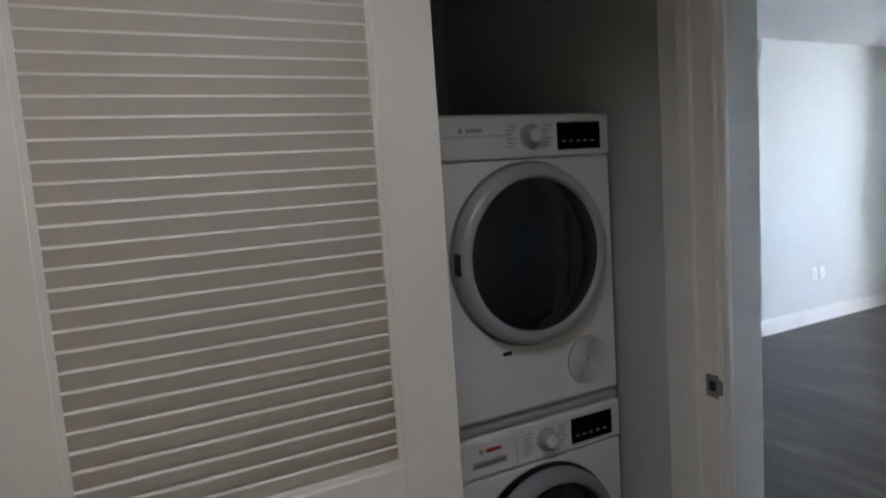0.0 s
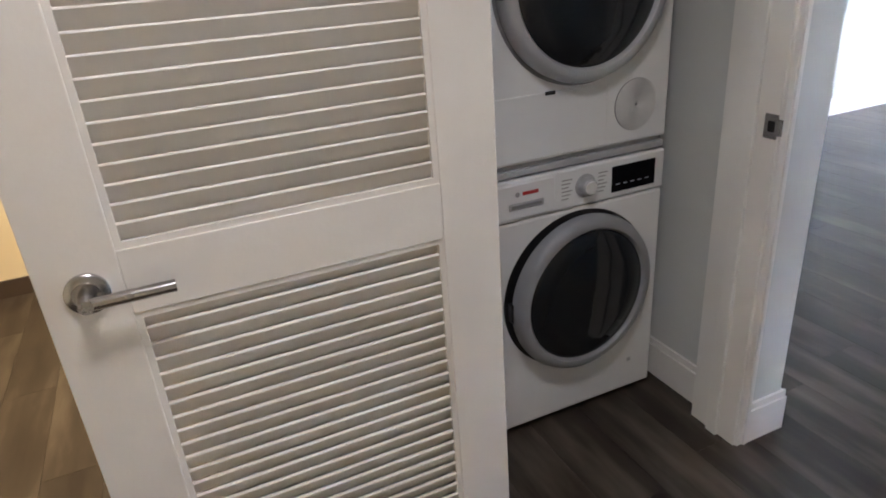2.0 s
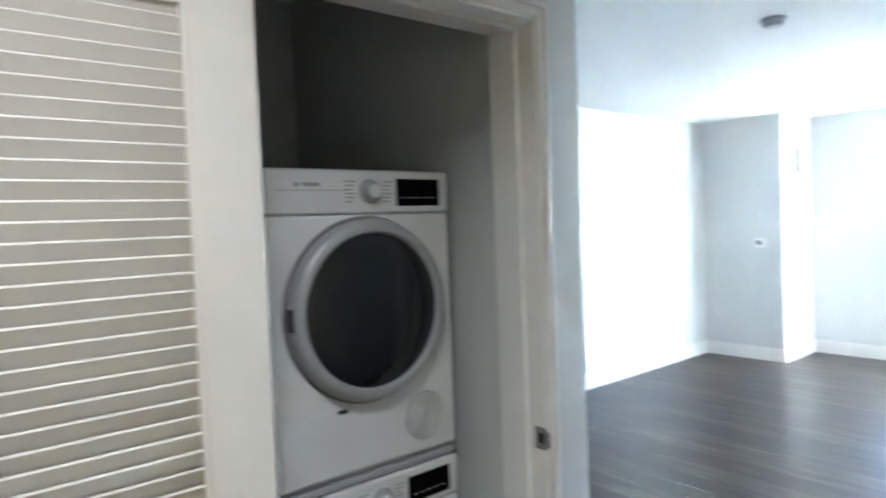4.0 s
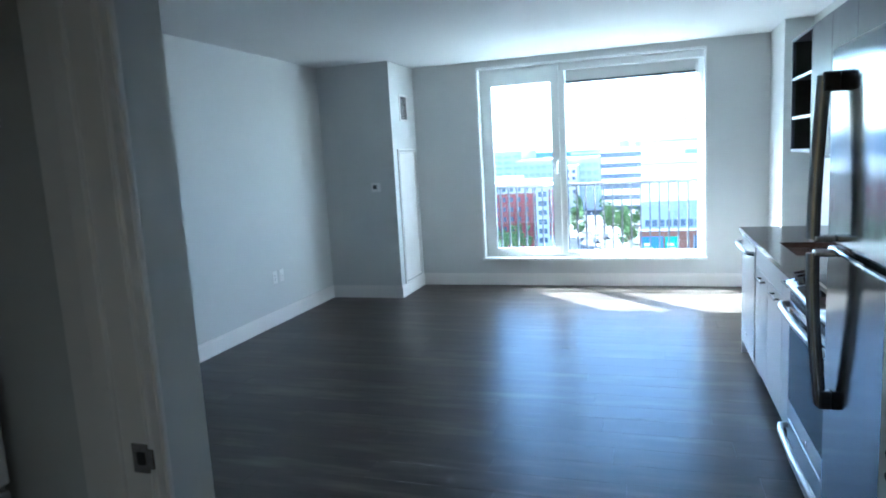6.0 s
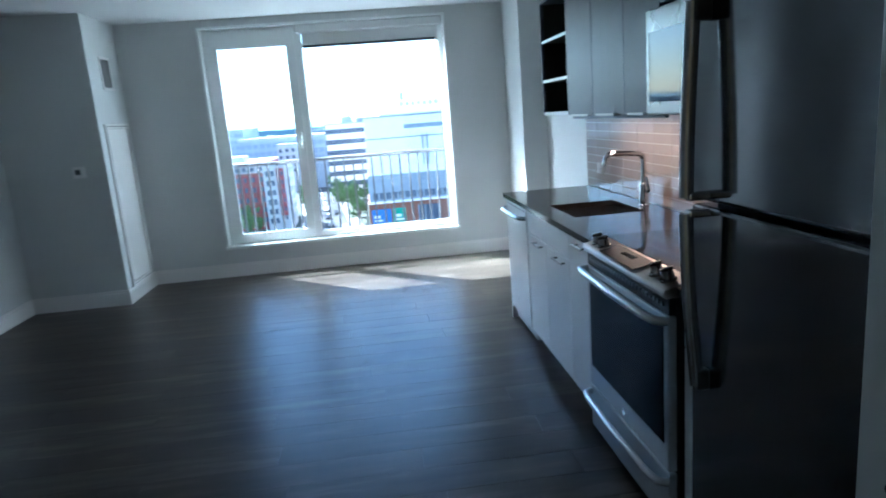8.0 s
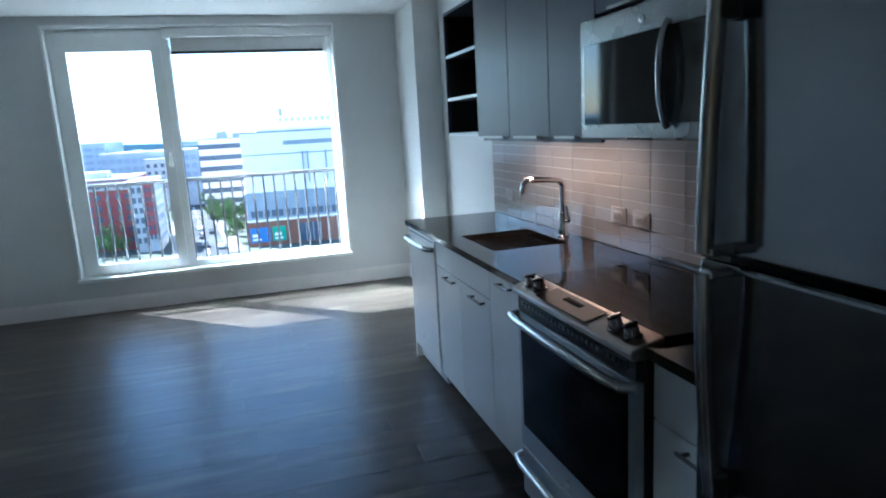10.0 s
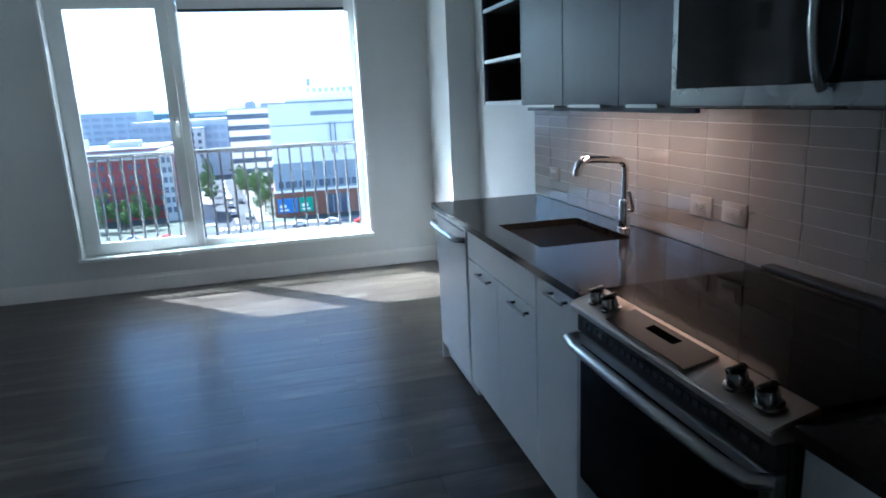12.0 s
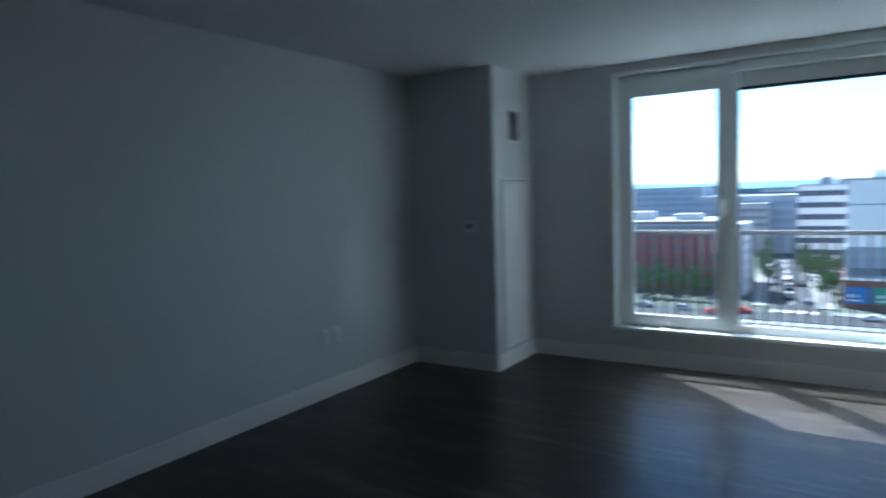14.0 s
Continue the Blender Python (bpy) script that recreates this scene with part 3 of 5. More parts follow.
# flat white liner round the opening, proud of the wall
for n, a in (("liner", (WX0, WX0 + 0.022, WIN_Y - 0.012, GY - 0.03, WZ0, WZ1)), ("liner", (WX1 - 0.022, WX1, WIN_Y - 0.012, GY - 0.03, WZ0, WZ1)),
             ("liner", (WX0, WX1, WIN_Y - 0.012, GY - 0.03, WZ1 - 0.022, WZ1)), ("window_sill", (WX0 - 0.01, WX1 + 0.01, WIN_Y - 0.03, GY - 0.03, WZ0 - 0.008, WZ0 + 0.022))):
    part(n, cuboid(*a, 0.003), PVC, win)
MX = -1.520
for a in ((WX0, WX0 + FR, WZ0, WZ1), (WX1 - FR, WX1, WZ0, WZ1), (MX - 0.045, MX + 0.045, WZ0, WZ1)):
    part("frame_post", cuboid(a[0], a[1], GY - 0.04, GY + 0.05, a[2], a[3], 0.006), PVC, win)
for z0, z1 in ((WZ0, WZ0 + 0.085), (WZ1 - 0.065, WZ1)):
    for x0, x1 in ((WX0 + FR, MX - 0.045), (MX + 0.045, WX1 - FR)):
        part("frame_rail", cuboid(x0, x1, GY - 0.04, GY + 0.05, z0, z1, 0.006), PVC, win)
# casement sash on the balcony side
sx0, sx1, sz0, sz1 = WX0 + 0.055, MX - 0.02, WZ0 + 0.045, WZ1 - 0.05
sash = part("sash", boxes((sx0, sx0 + 0.10, GY - 0.062, GY - 0.041, sz0, sz1), (sx1 - 0.085, sx1, GY - 0.062, GY - 0.041, sz0, sz1),
                          (sx0 + 0.10, sx1 - 0.085, GY - 0.062, GY - 0.041, sz0, sz0 + 0.08), (sx0 + 0.10, sx1 - 0.085, GY - 0.062, GY - 0.041, sz1 - 0.16, sz1)), PVC, win, "white casement sash")
part("handle_plate", cuboid(sx1 - 0.045, sx1 - 0.018, GY - 0.074, GY - 0.062, 1.25, 1.41, 0.004), PVC, sash)
part("handle_lever", sweep([(sx1 - 0.032, GY - 0.072, 1.37), (sx1 - 0.032, GY - 0.098, 1.37), (sx1 - 0.032, GY - 0.104, 1.355), (sx1 - 0.032, GY - 0.104, 1.25)], 0.009, 12), PVC, sash, "white window lever")
pane = part("pane", cuboid(sx0 + 0.09, sx1 - 0.075, GY - 0.004, GY + 0.004, sz0 + 0.07, sz1 - 0.15), GLASS, win, smooth=False)
pane2 = part("pane", cuboid(MX + 0.04, WX1 - FR + 0.005, GY - 0.004, GY + 0.004, WZ0 + 0.06, WZ1 - 0.06), GLASS, win, smooth=False)
pane.visible_shadow = pane2.visible_shadow = False
part("gasket", boxes((MX + 0.045, WX1 - FR, GY - 0.012, GY - 0.006, WZ0 + 0.085, WZ0 + 0.091), (MX + 0.045, MX + 0.051, GY - 0.012, GY - 0.006, WZ0 + 0.091, WZ1 - 0.065),
                     (WX1 - FR - 0.006, WX1 - FR, GY - 0.012, GY - 0.006, WZ0 + 0.091, WZ1 - 0.065)), GASKET, win, smooth=False)
# roller blind, rolled almost up, over the fixed pane
blind = thing("roller_blind", ((MX + WX1) / 2, GY - 0.07, WZ1 - 0.022), "white roller blind drawn almost fully up", "blind")
part("cassette", cuboid(MX + 0.0, WX1 - 0.03, GY - 0.115, GY - 0.045, WZ1 - 0.105, WZ1 - 0.022, 0.012), BLIND, blind)
part("fabric", cuboid(MX + 0.06, WX1 - 0.075, GY - 0.062, GY - 0.060, 2.245, WZ1 - 0.10), BLIND, blind)
part("bottom_bar", cuboid(MX + 0.06, WX1 - 0.075, GY - 0.070, GY - 0.052, 2.222, 2.247, 0.005), GASKET, blind, "dark bottom bar")
part("end_cap", cuboid(MX + 0.03, MX + 0.058, GY - 0.072, GY - 0.048, 2.21, 2.285, 0.004), PLATE, blind)
part("end_cap", cuboid(WX1 - 0.105, WX1 - 0.072, GY - 0.072, GY - 0.048, 2.21, 2.305, 0.004), PLATE, blind)

# ---- balcony railing and slab outside ----
RY = WIN_Y + 0.26
railing = thing("balcony_railing", (-1.2, RY, 0.10), "grey painted balcony railing with thin upright bars", "railing", kind="structure")
part("top_rail", cuboid(-4.2, 2.0, RY - 0.025, RY + 0.025, 1.095, 1.130, 0.005), RAILPAINT, railing)
part("bottom_rail", cuboid(-4.2, 2.0, RY - 0.02, RY + 0.02, 0.285, 0.312, 0.004), RAILPAINT, railing)
bar_mesh = to_mesh(cuboid(-0.009, 0.009, -0.017, 0.017, 0.312, 1.095), "bar", RAILPAINT)
for i in range(62):
    ob = new("bar", bar_mesh)
    ob.parent = railing
    ob.matrix_parent_inverse = WORLD[railing.name].inverted()
    ob.location = (-4.15 + i * 0.0987, RY, 0)
for x in (-4.0, 0.95):
    part("post", cuboid(x - 0.02, x + 0.02, RY - 0.02, RY + 0.02, 0.10, 1.12, 0.004), RAILPAINT, railing)
structure("balcony_slab", boxes((-5.0, 2.2, WIN_Y + 0.20, RY + 0.08, -0.12, 0.10)), material("concrete", (0.42, 0.42, 0.41), 0.8, vary=0.15, scale=4, bump=0.3, bump_scale=60), "narrow grey concrete balcony slab", "balcony")

# ---- kitchen ----
WALL_X = 0.636
FACE_X = 0.022          # front of the base cabinet doors
CTOP = 0.905


def bar_handle(parent, y0, y1, x, z):
    """A slim bar pull on two posts below the top edge of a door."""
    z -= 0.028
    h = part("handle", cuboid(x - 0.030, x - 0.022, y0, y1, z - 0.004, z + 0.004, 0.001), PULL, parent, "slim metal bar pull")
    for y in (y0 + 0.018, y1 - 0.018):
        part("handle_post", cuboid(x - 0.024, x + 0.001, y - 0.004, y + 0.004, z - 0.004, z + 0.004), BLACK, h)
    return h


def base_cabinet(label, y0, y1, doors, sink_gap=False, drawer=0.0, handles=()):
    c = thing("base_cabinet", (0.33, (y0 + y1) / 2, 0.10), label, "cabinet", "base cabinets of the kitchen")
    if sink_gap:
        part("body", boxes((FACE_X + 0.022, WALL_X - 0.004, y0 + 0.001, y1 - 0.001, 0.10, 0.68), (FACE_X + 0.022, FACE_X + 0.04, y0 + 0.001, y1 - 0.001, 0.68, 0.873),
                           (FACE_X + 0.04, WALL_X - 0.004, y0 + 0.001, y0 + 0.02, 0.68, 0.873), (FACE_X + 0.04, WALL_X - 0.004, y1 - 0.02, y1 - 0.001, 0.68, 0.873)), LACQUER, c, smooth=False)
    else:
        part("body", cuboid(FACE_X + 0.022, WALL_X - 0.004, y0 + 0.001, y1 - 0.001, 0.10, 0.873, 0.001), LACQUER, c)
    # black sheet behind the fronts, painting the shade of their gaps
    part("shadow_gap", cuboid(FACE_X + 0.009, FACE_X + 0.0215, y0 + 0.001, y1 - 0.001, 0.10, 0.871), BLACK, c)
    top = 0.864
    if drawer:
        part("drawer_front", cuboid(FACE_X, FACE_X + 0.020, y0 + 0.0015, y1 - 0.0015, top - drawer, top - 0.003, 0.0015), LACQUER, c)
        top -= drawer + 0.006
    for (a, b), (h0, h1) in zip(doors, handles):
        d = part("door", cuboid(FACE_X, FACE_X + 0.020, a + 0.0025, b - 0.0025, 0.105, top, 0.0015), LACQUER, c)
        if h0 is not None:
            bar_handle(d, h0, h1, FACE_X, top)
    part("toe_kick", cuboid(FACE_X + 0.07, FACE_X + 0.085, y0, y1, 0.0, 0.10), BLACK, c, "black toe kick", smooth=False)
    return c


base_cabinet("white handleless-look sink base cabinet with two doors", -1.443, -0.608, ((-1.025, -0.608), (-1.443, -1.025)), sink_gap=True, drawer=0.130, handles=((-0.965, -0.800), (-1.390, -1.215)))
base_cabinet("narrow white base cabinet beside the range", -1.838, -1.443, ((-1.838, -1.443),), handles=((-1.71, -1.57),))
base_cabinet("narrow white base cabinet between range and fridge", -3.004, -2.624, ((-3.004, -2.624),), drawer=0.150, handles=((-2.88, -2.75),))

# dishwasher
dw = thing("dishwasher", (0.33, -0.315, 0.0), "white dishwasher with a curved steel bar handle", "dishwasher")
part("body", cuboid(FACE_X + 0.03, WALL_X - 0.01, -0.601, -0.035, 0.02, 0.869, 0.002), GREYPLASTIC, dw)
dwd = part("door", cuboid(FACE_X - 0.006, FACE_X + 0.028, -0.603, -0.032, 0.105, 0.864, 0.005), ENAMEL, dw, "white dishwasher door")
part("handle", sweep([(FACE_X - 0.002, -0.045, 0.806), (FACE_X - 0.036, -0.060, 0.808), (FACE_X - 0.050, -0.12, 0.810), (FACE_X - 0.056, -0.315, 0.810), (FACE_X - 0.050, -0.51, 0.810), (FACE_X - 0.036, -0.565, 0.808), (FACE_X - 0.002, -0.58, 0.806)], 0.014, 12), STEEL, dwd, "curved brushed steel handle")
part("vent_slot", cuboid(FACE_X - 0.0075, FACE_X - 0.005, -0.575, -0.05, 0.845, 0.852), SEAMGREY, dwd, smooth=False)
part("emblem", lathe([(0.012, 0), (0.012, 0.002)], Matrix.Translation((FACE_X - 0.006, -0.255, 0.205)) @ X_BACK, 18), SILVER, dwd)
part("kick_plate", cuboid(FACE_X + 0.05, FACE_X + 0.065, -0.601, -0.035, 0.0, 0.10), BLACK, dw, smooth=False)
single("end_panel", cuboid(FACE_X, WALL_X, -0.030, -0.012, 0.0, 0.873, 0.001), LACQUER, "white end panel beside the dishwasher", "panel")

# worktop with the sink cut-out
SX0, SX1, SY0, SY1 = 0.120, 0.500, -1.255, -0.772
worktop = thing("worktop", (0.33, -0.92, 0.873), "dark polished quartz worktop with a sink cut-out", "worktop")
part("slab", boxes((0.0, SX0, -1.840, 0.0, 0.875, CTOP), (SX1, WALL_X - 0.009, -1.840, 0.0, 0.875, CTOP),
                   (SX0, SX1, SY1, 0.0, 0.875, CTOP), (SX0, SX1, -1.840, SY0, 0.875, CTOP)), QUARTZ, worktop, smooth=False)
short_top = thing("worktop", (0.33, -2.75, 0.875), "short dark quartz worktop between range and fridge", "worktop")
part("slab", cuboid(0.0, WALL_X - 0.009, -3.005, -2.622, 0.875, CTOP, 0.002), QUARTZ, short_top)

# undermount sink
sink = thing("sink", (0.30, -1.0, 0.70), "undermount stainless steel kitchen sink", "sink")
sb = bmesh.new()
e = 0.012
box(sb, SX0 - e, SX1 + e, SY0 - e, SY1 + e, 0.690, 0.700)
for a in ((SX0 - e, SX0 - 0.002, SY0 - e, SY1 + e), (SX1 + 0.002, SX1 + e, SY0 - e, SY1 + e), (SX0 - 0.002, SX1 + 0.002, SY0 - e, SY0 - 0.002), (SX0 - 0.002, SX1 + 0.002, SY1 + 0.002, SY1 + e)):
    box(sb, *a, 0.700, 0.8745)
part("basin", sb, BASIN, sink, smooth=False)
part("drain", lathe([(0.045, 0.700), (0.045, 0.703), (0.030, 0.702), (0.028, 0.7005)], Matrix.Translation((0.31, -1.0, 0)), 28), CHROME, sink)

# faucet: square-bent spout with a pull-out nozzle and a side lever
FX, FY = 0.560, -1.085
faucet = thing("kitchen_faucet", (FX, FY, CTOP), "chrome pull-out kitchen faucet with an angular spout", "faucet")
part("base", lathe([(0.028, CTOP), (0.028, CTOP + 0.006), (0.024, CTOP + 0.010), (0.023, CTOP + 0.115), (0.018, CTOP + 0.125)], Matrix.Translation((FX, FY, 0)), 32), CHROME, faucet)
spout = [(FX, FY, CTOP + 0.10), (FX, FY, CTOP + 0.250)] + arc((FX - 0.034, FY, CTOP + 0.250), 0.034, 0, 84, 9, (1, 0, 0), (0, 0, 1))[1:] + [(FX - 0.10, FY, CTOP + 0.291), (FX - 0.165, FY, CTOP + 0.295)]
part("spout", sweep(spout, 0.0145, 16), CHROME, faucet)
part("nozzle", sweep([(FX - 0.160, FY, CTOP + 0.295), (FX - 0.186, FY, CTOP + 0.291), (FX - 0.203, FY, CTOP + 0.276), (FX - 0.210, FY, CTOP + 0.250), (FX - 0.212, FY, CTOP + 0.232)], 0.0165, 16), CHROME, faucet)
part("lever", sweep([(FX + 0.006, FY - 0.020, CTOP + 0.080), (FX + 0.008, FY - 0.046, CTOP + 0.082), (FX + 0.008, FY - 0.056, CTOP + 0.092), (FX + 0.002, FY - 0.034, CTOP + 0.158)], 0.008, 12), CHROME, faucet)

# slide-in range
RY0, RY1, RF = -2.616, -1.846, -0.012
rng = thing("range", (0.30, (RY0 + RY1) / 2, 0.0), "stainless steel slide-in electric range with black glass top", "range")
part("body", cuboid(RF + 0.06, WALL_X - 0.02, RY0 + 0.002, RY1 - 0.002, 0.06, 0.905, 0.003), BLACK, rng)
part("side_panel", cuboid(RF + 0.02, RF + 0.062, RY0 + 0.001, RY1 - 0.001, 0.06, 0.868, 0.003), BLACK, rng)
ct = part("cooktop", cuboid(0.060, 0.575, RY0, RY1, 0.908, 0.922, 0.003), COOKGLASS, rng, "black glass cooktop")
part("rear_vent", cuboid(0.575, 0.622, RY0 + 0.004, RY1 - 0.004, 0.905, 0.934, 0.006), BLACK, rng, "raised black rear vent trim")
# sloped control panel
cpb = bmesh.new()
pv = [(0.062, 0.923), (RF - 0.022, 0.897), (RF - 0.028, 0.890), (RF - 0.022, 0.868), (0.062, 0.868)]
ra = [[cpb.verts.new((x, y, z)) for x, z in pv] for y in (RY0, RY1)]
for k in range(5):
    cpb.faces.new((ra[0][k], ra[0][(k + 1) % 5], ra[1][(k + 1) % 5], ra[1][k]))
cpb.faces.new(ra[0]); cpb.faces.new(ra[1][::-1])
bmesh.ops.bevel(cpb, geom=cpb.edges[:], offset=0.003, segments=2, affect="EDGES")
panel = part("control_panel", cpb, PANELSTEEL, rng, "sloped steel control panel")
slope = math.atan2(0.026, 0.084 + 0.055 - 0.002)
tilt = Matrix.Rotation(-slope, 4, "Y")


def on_panel(y, d):
    """A frame on the sloped panel: d is the way down from its upper edge."""
    return Matrix.Translation((0.062 - d * math.cos(slope), y, 0.9235 - d * math.sin(slope))) @ tilt


touch = part("touch_display", lathe([(0.5, 0), (0.5, 0.0015)], on_panel(-2.205, 0.058) @ Matrix.Diagonal((0.118, 0.46, 1, 1)) @ Matrix.Rotation(radians(45), 4, "Z"), 4), SMOKED, panel, "smoked steel touch display")
part("display_lens", cuboid(-0.012, 0.012, -0.06, 0.05, 0.0016, 0.0026), BLACKGLASS, touch).matrix_basis = on_panel(-2.205, 0.045)
for y, d in ((-1.930, 0.060), (-1.997, 0.060), (-2.480, 0.060), (-2.560, 0.060)):
    k = part("knob", lathe([(0.027, 0), (0.027, 0.005), (0.021, 0.007), (0.019, 0.030), (0.016, 0.033), (0.001, 0.033)], on_panel(y, d), 28), KNOB, panel, "chrome burner knob")
    part("grip_bar", cuboid(-0.021, 0.021, -0.006, 0.006, 0.030, 0.043, 0.003), KNOB, k).matrix_basis = on_panel(y, d)
# oven door
od = part("oven_door", cuboid(RF - 0.012, RF + 0.02, RY0 + 0.006, RY1 - 0.006, 0.275, 0.806, 0.006), STEELH, rng, "stainless oven door")
part("oven_window", cuboid(RF - 0.0145, RF - 0.010, RY0 + 0.036, RY1 - 0.036, 0.365, 0.780, 0.002), OVENGLASS, od, "black oven window")
vt = part("vent_strip", cuboid(RF - 0.008, RF + 0.015, RY0 + 0.006, RY1 - 0.006, 0.810, 0.868, 0.002), BLACK, rng)
for k in range(24):
    y = RY0 + 0.04 + k * 0.0288
    part("vent_fin", cuboid(RF - 0.013, RF - 0.008, y, y + 0.020, 0.834, 0.848), DRUM, vt, smooth=False)
part("handle", sweep([(RF - 0.010, RY1 - 0.012, 0.792), (RF - 0.045, RY1 - 0.025, 0.795), (RF - 0.058, RY1 - 0.09, 0.797), (RF - 0.064, (RY0 + RY1) / 2, 0.798), (RF - 0.058, RY0 + 0.09, 0.797), (RF - 0.045, RY0 + 0.025, 0.795), (RF - 0.010, RY0 + 0.012, 0.792)], 0.015, 14), STEELH, od, "curved steel oven handle")
part("emblem", lathe([(0.014, 0), (0.014, 0.002)], Matrix.Translation((RF - 0.012, (RY0 + RY1) / 2, 0.312)) @ X_BACK, 20), CHROME, od)
sd = part("storage_drawer", cuboid(RF - 0.010, RF + 0.02, RY0 + 0.006, RY1 - 0.006, 0.075, 0.266, 0.006), STEELH, rng)
part("handle", sweep([(RF - 0.008, RY1 - 0.012, 0.236), (RF - 0.040, RY1 - 0.028, 0.238), (RF - 0.052, RY1 - 0.09, 0.239), (RF - 0.058, (RY0 + RY1) / 2, 0.240), (RF - 0.052, RY0 + 0.09, 0.239), (RF - 0.040, RY0 + 0.028, 0.238), (RF - 0.008, RY0 + 0.012, 0.236)], 0.014, 14), STEELH, sd, "curved steel drawer handle")
for y in (RY0 + 0.05, RY1 - 0.05):
    part("foot", lathe([(0.018, 0.0), (0.018, 0.062)], Matrix.Translation((RF + 0.10, y, 0)), 14), BLACK, rng)

# refrigerator with top freezer
FR_F, FY0, FY1, FTOP, GAP = -0.155, -3.610, -3.012, 1.735, 1.236
fridge = thing("refrigerator", (0.25, (FY0 + FY1) / 2, 0.0), "dark stainless steel top-freezer refrigerator with curved handles", "refrigerator")
part("cabinet", cuboid(FR_F + 0.075, WALL_X - 0.03, FY0 + 0.004, FY1 - 0.004, 0.03, FTOP - 0.012, 0.004), BLACK, fridge)
part("kick_grille", cuboid(FR_F + 0.06, FR_F + 0.085, FY0 + 0.01, FY1 - 0.01, 0.01, 0.075, 0.003), BLACK, fridge)
part("gasket", cuboid(FR_F + 0.06, FR_F + 0.078, FY0 + 0.012, FY1 - 0.012, 0.09, FTOP - 0.02), GASKET, fridge)
fd = part("freezer_door", cuboid(FR_F, FR_F + 0.062, FY0, FY1, GAP + 0.003, FTOP, 0.010, 3), FRIDGE, fridge, "upper freezer door")
rd = part("fridge_door", cuboid(FR_F, FR_F + 0.062, FY0, FY1, 0.085, GAP - 0.009, 0.010, 3), FRIDGE, fridge, "lower refrigerator door")
part("hinge_cap", cuboid(FR_F + 0.01, FR_F + 0.10, FY0 + 0.01, FY0 + 0.09, FTOP - 0.010, FTOP + 0.012, 0.004), BLACK, fridge)
for y in (FY0 + 0.06, FY1 - 0.06):
    part("foot", lathe([(0.02, 0.0), (0.02, 0.032)], Matrix.Translation((FR_F + 0.12, y, 0)), 14), BLACK, fridge)


def fridge_handle(parent, z_end, z_mid, end_out):
    """A bow from a mount at the far end to the joint, with a flat grip."""
    y = FY1 - 0.078
    s = 1 if z_end > z_mid else -1
    L = abs(z_end - z_mid)
    pts = []
    for i in range(25):
        u = i / 24
        out = end_out + (0.050 - end_out) * math.cos(math.pi / 2 * u)
        pts.append((FR_F - out, y, z_mid + s * (0.012 + u * (L - 0.022))))
    h = part("handle", sweep(pts, 0.0165, 14, flat=0.75), STEEL, parent, "curved dark steel bow handle")
    part("mount", cuboid(FR_F - end_out - 0.006, FR_F + 0.002, y - 0.016, y + 0.016, min(z_end, z_end - s * 0.050), max(z_end, z_end - s * 0.050), 0.007, 3), BLACK, h)
    part("mount", cuboid(FR_F - 0.050, FR_F + 0.002, y - 0.014, y + 0.014, min(z_mid + s * 0.004, z_mid + s * 0.022), max(z_mid + s * 0.004, z_mid + s * 0.022), 0.005), STEEL, h)


fridge_handle(fd, 1.672, GAP + 0.006, 0.034)
fridge_handle(rd, 0.800, GAP - 0.006, 0.024)

# two dark stops on the end of the stub wall beside the fridge
for z in (0.912, 0.955):
    single("wall_stop", lathe([(0.010, 0), (0.010, 0.005), (0.007, 0.011), (0.001, 0.013)], Matrix.Translation((STUB_X, -3.690, z)) @ X_BACK, 18), BLACK, "small dark round stop on the stub wall", "wall stop", "stops on the stub wall")

# ---- upper cabinets ----
UX, UZ0, UZ1 = 0.300, 1.416, 2.140
shelf = thing("open_shelf_cabinet", (0.47, -0.34, UZ0), "dark open wall cabinet with two thin shelves, empty", "wall cabinet")
part("side", cuboid(UX, WALL_X - 0.003, -0.086, -0.070, UZ0, UZ1, 0.001), DARKLAM, shelf)
part("side", cuboid(UX, WALL_X - 0.003, -0.635, -0.619, UZ0, UZ1, 0.001), DARKLAM, shelf)
part("top", cuboid(UX, WALL_X - 0.003, -0.619, -0.086, UZ1 - 0.018, UZ1, 0.001), DARKLAM, shelf)
part("bottom", cuboid(UX, WALL_X - 0.003, -0.619, -0.086, UZ0, UZ0 + 0.018, 0.001), LACQUER, shelf)
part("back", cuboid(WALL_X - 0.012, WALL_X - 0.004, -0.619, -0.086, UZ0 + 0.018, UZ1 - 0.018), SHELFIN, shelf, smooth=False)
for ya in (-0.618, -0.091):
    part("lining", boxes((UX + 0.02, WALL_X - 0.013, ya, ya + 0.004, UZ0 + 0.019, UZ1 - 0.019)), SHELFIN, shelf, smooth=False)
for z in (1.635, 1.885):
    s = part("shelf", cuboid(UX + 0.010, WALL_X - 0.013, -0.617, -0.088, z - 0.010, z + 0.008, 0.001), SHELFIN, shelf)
    part("edge_band", cuboid(UX + 0.002, UX + 0.010, -0.617, -0.088, z - 0.010, z + 0.008, 0.001), LACQUER, s, "light shelf edge")


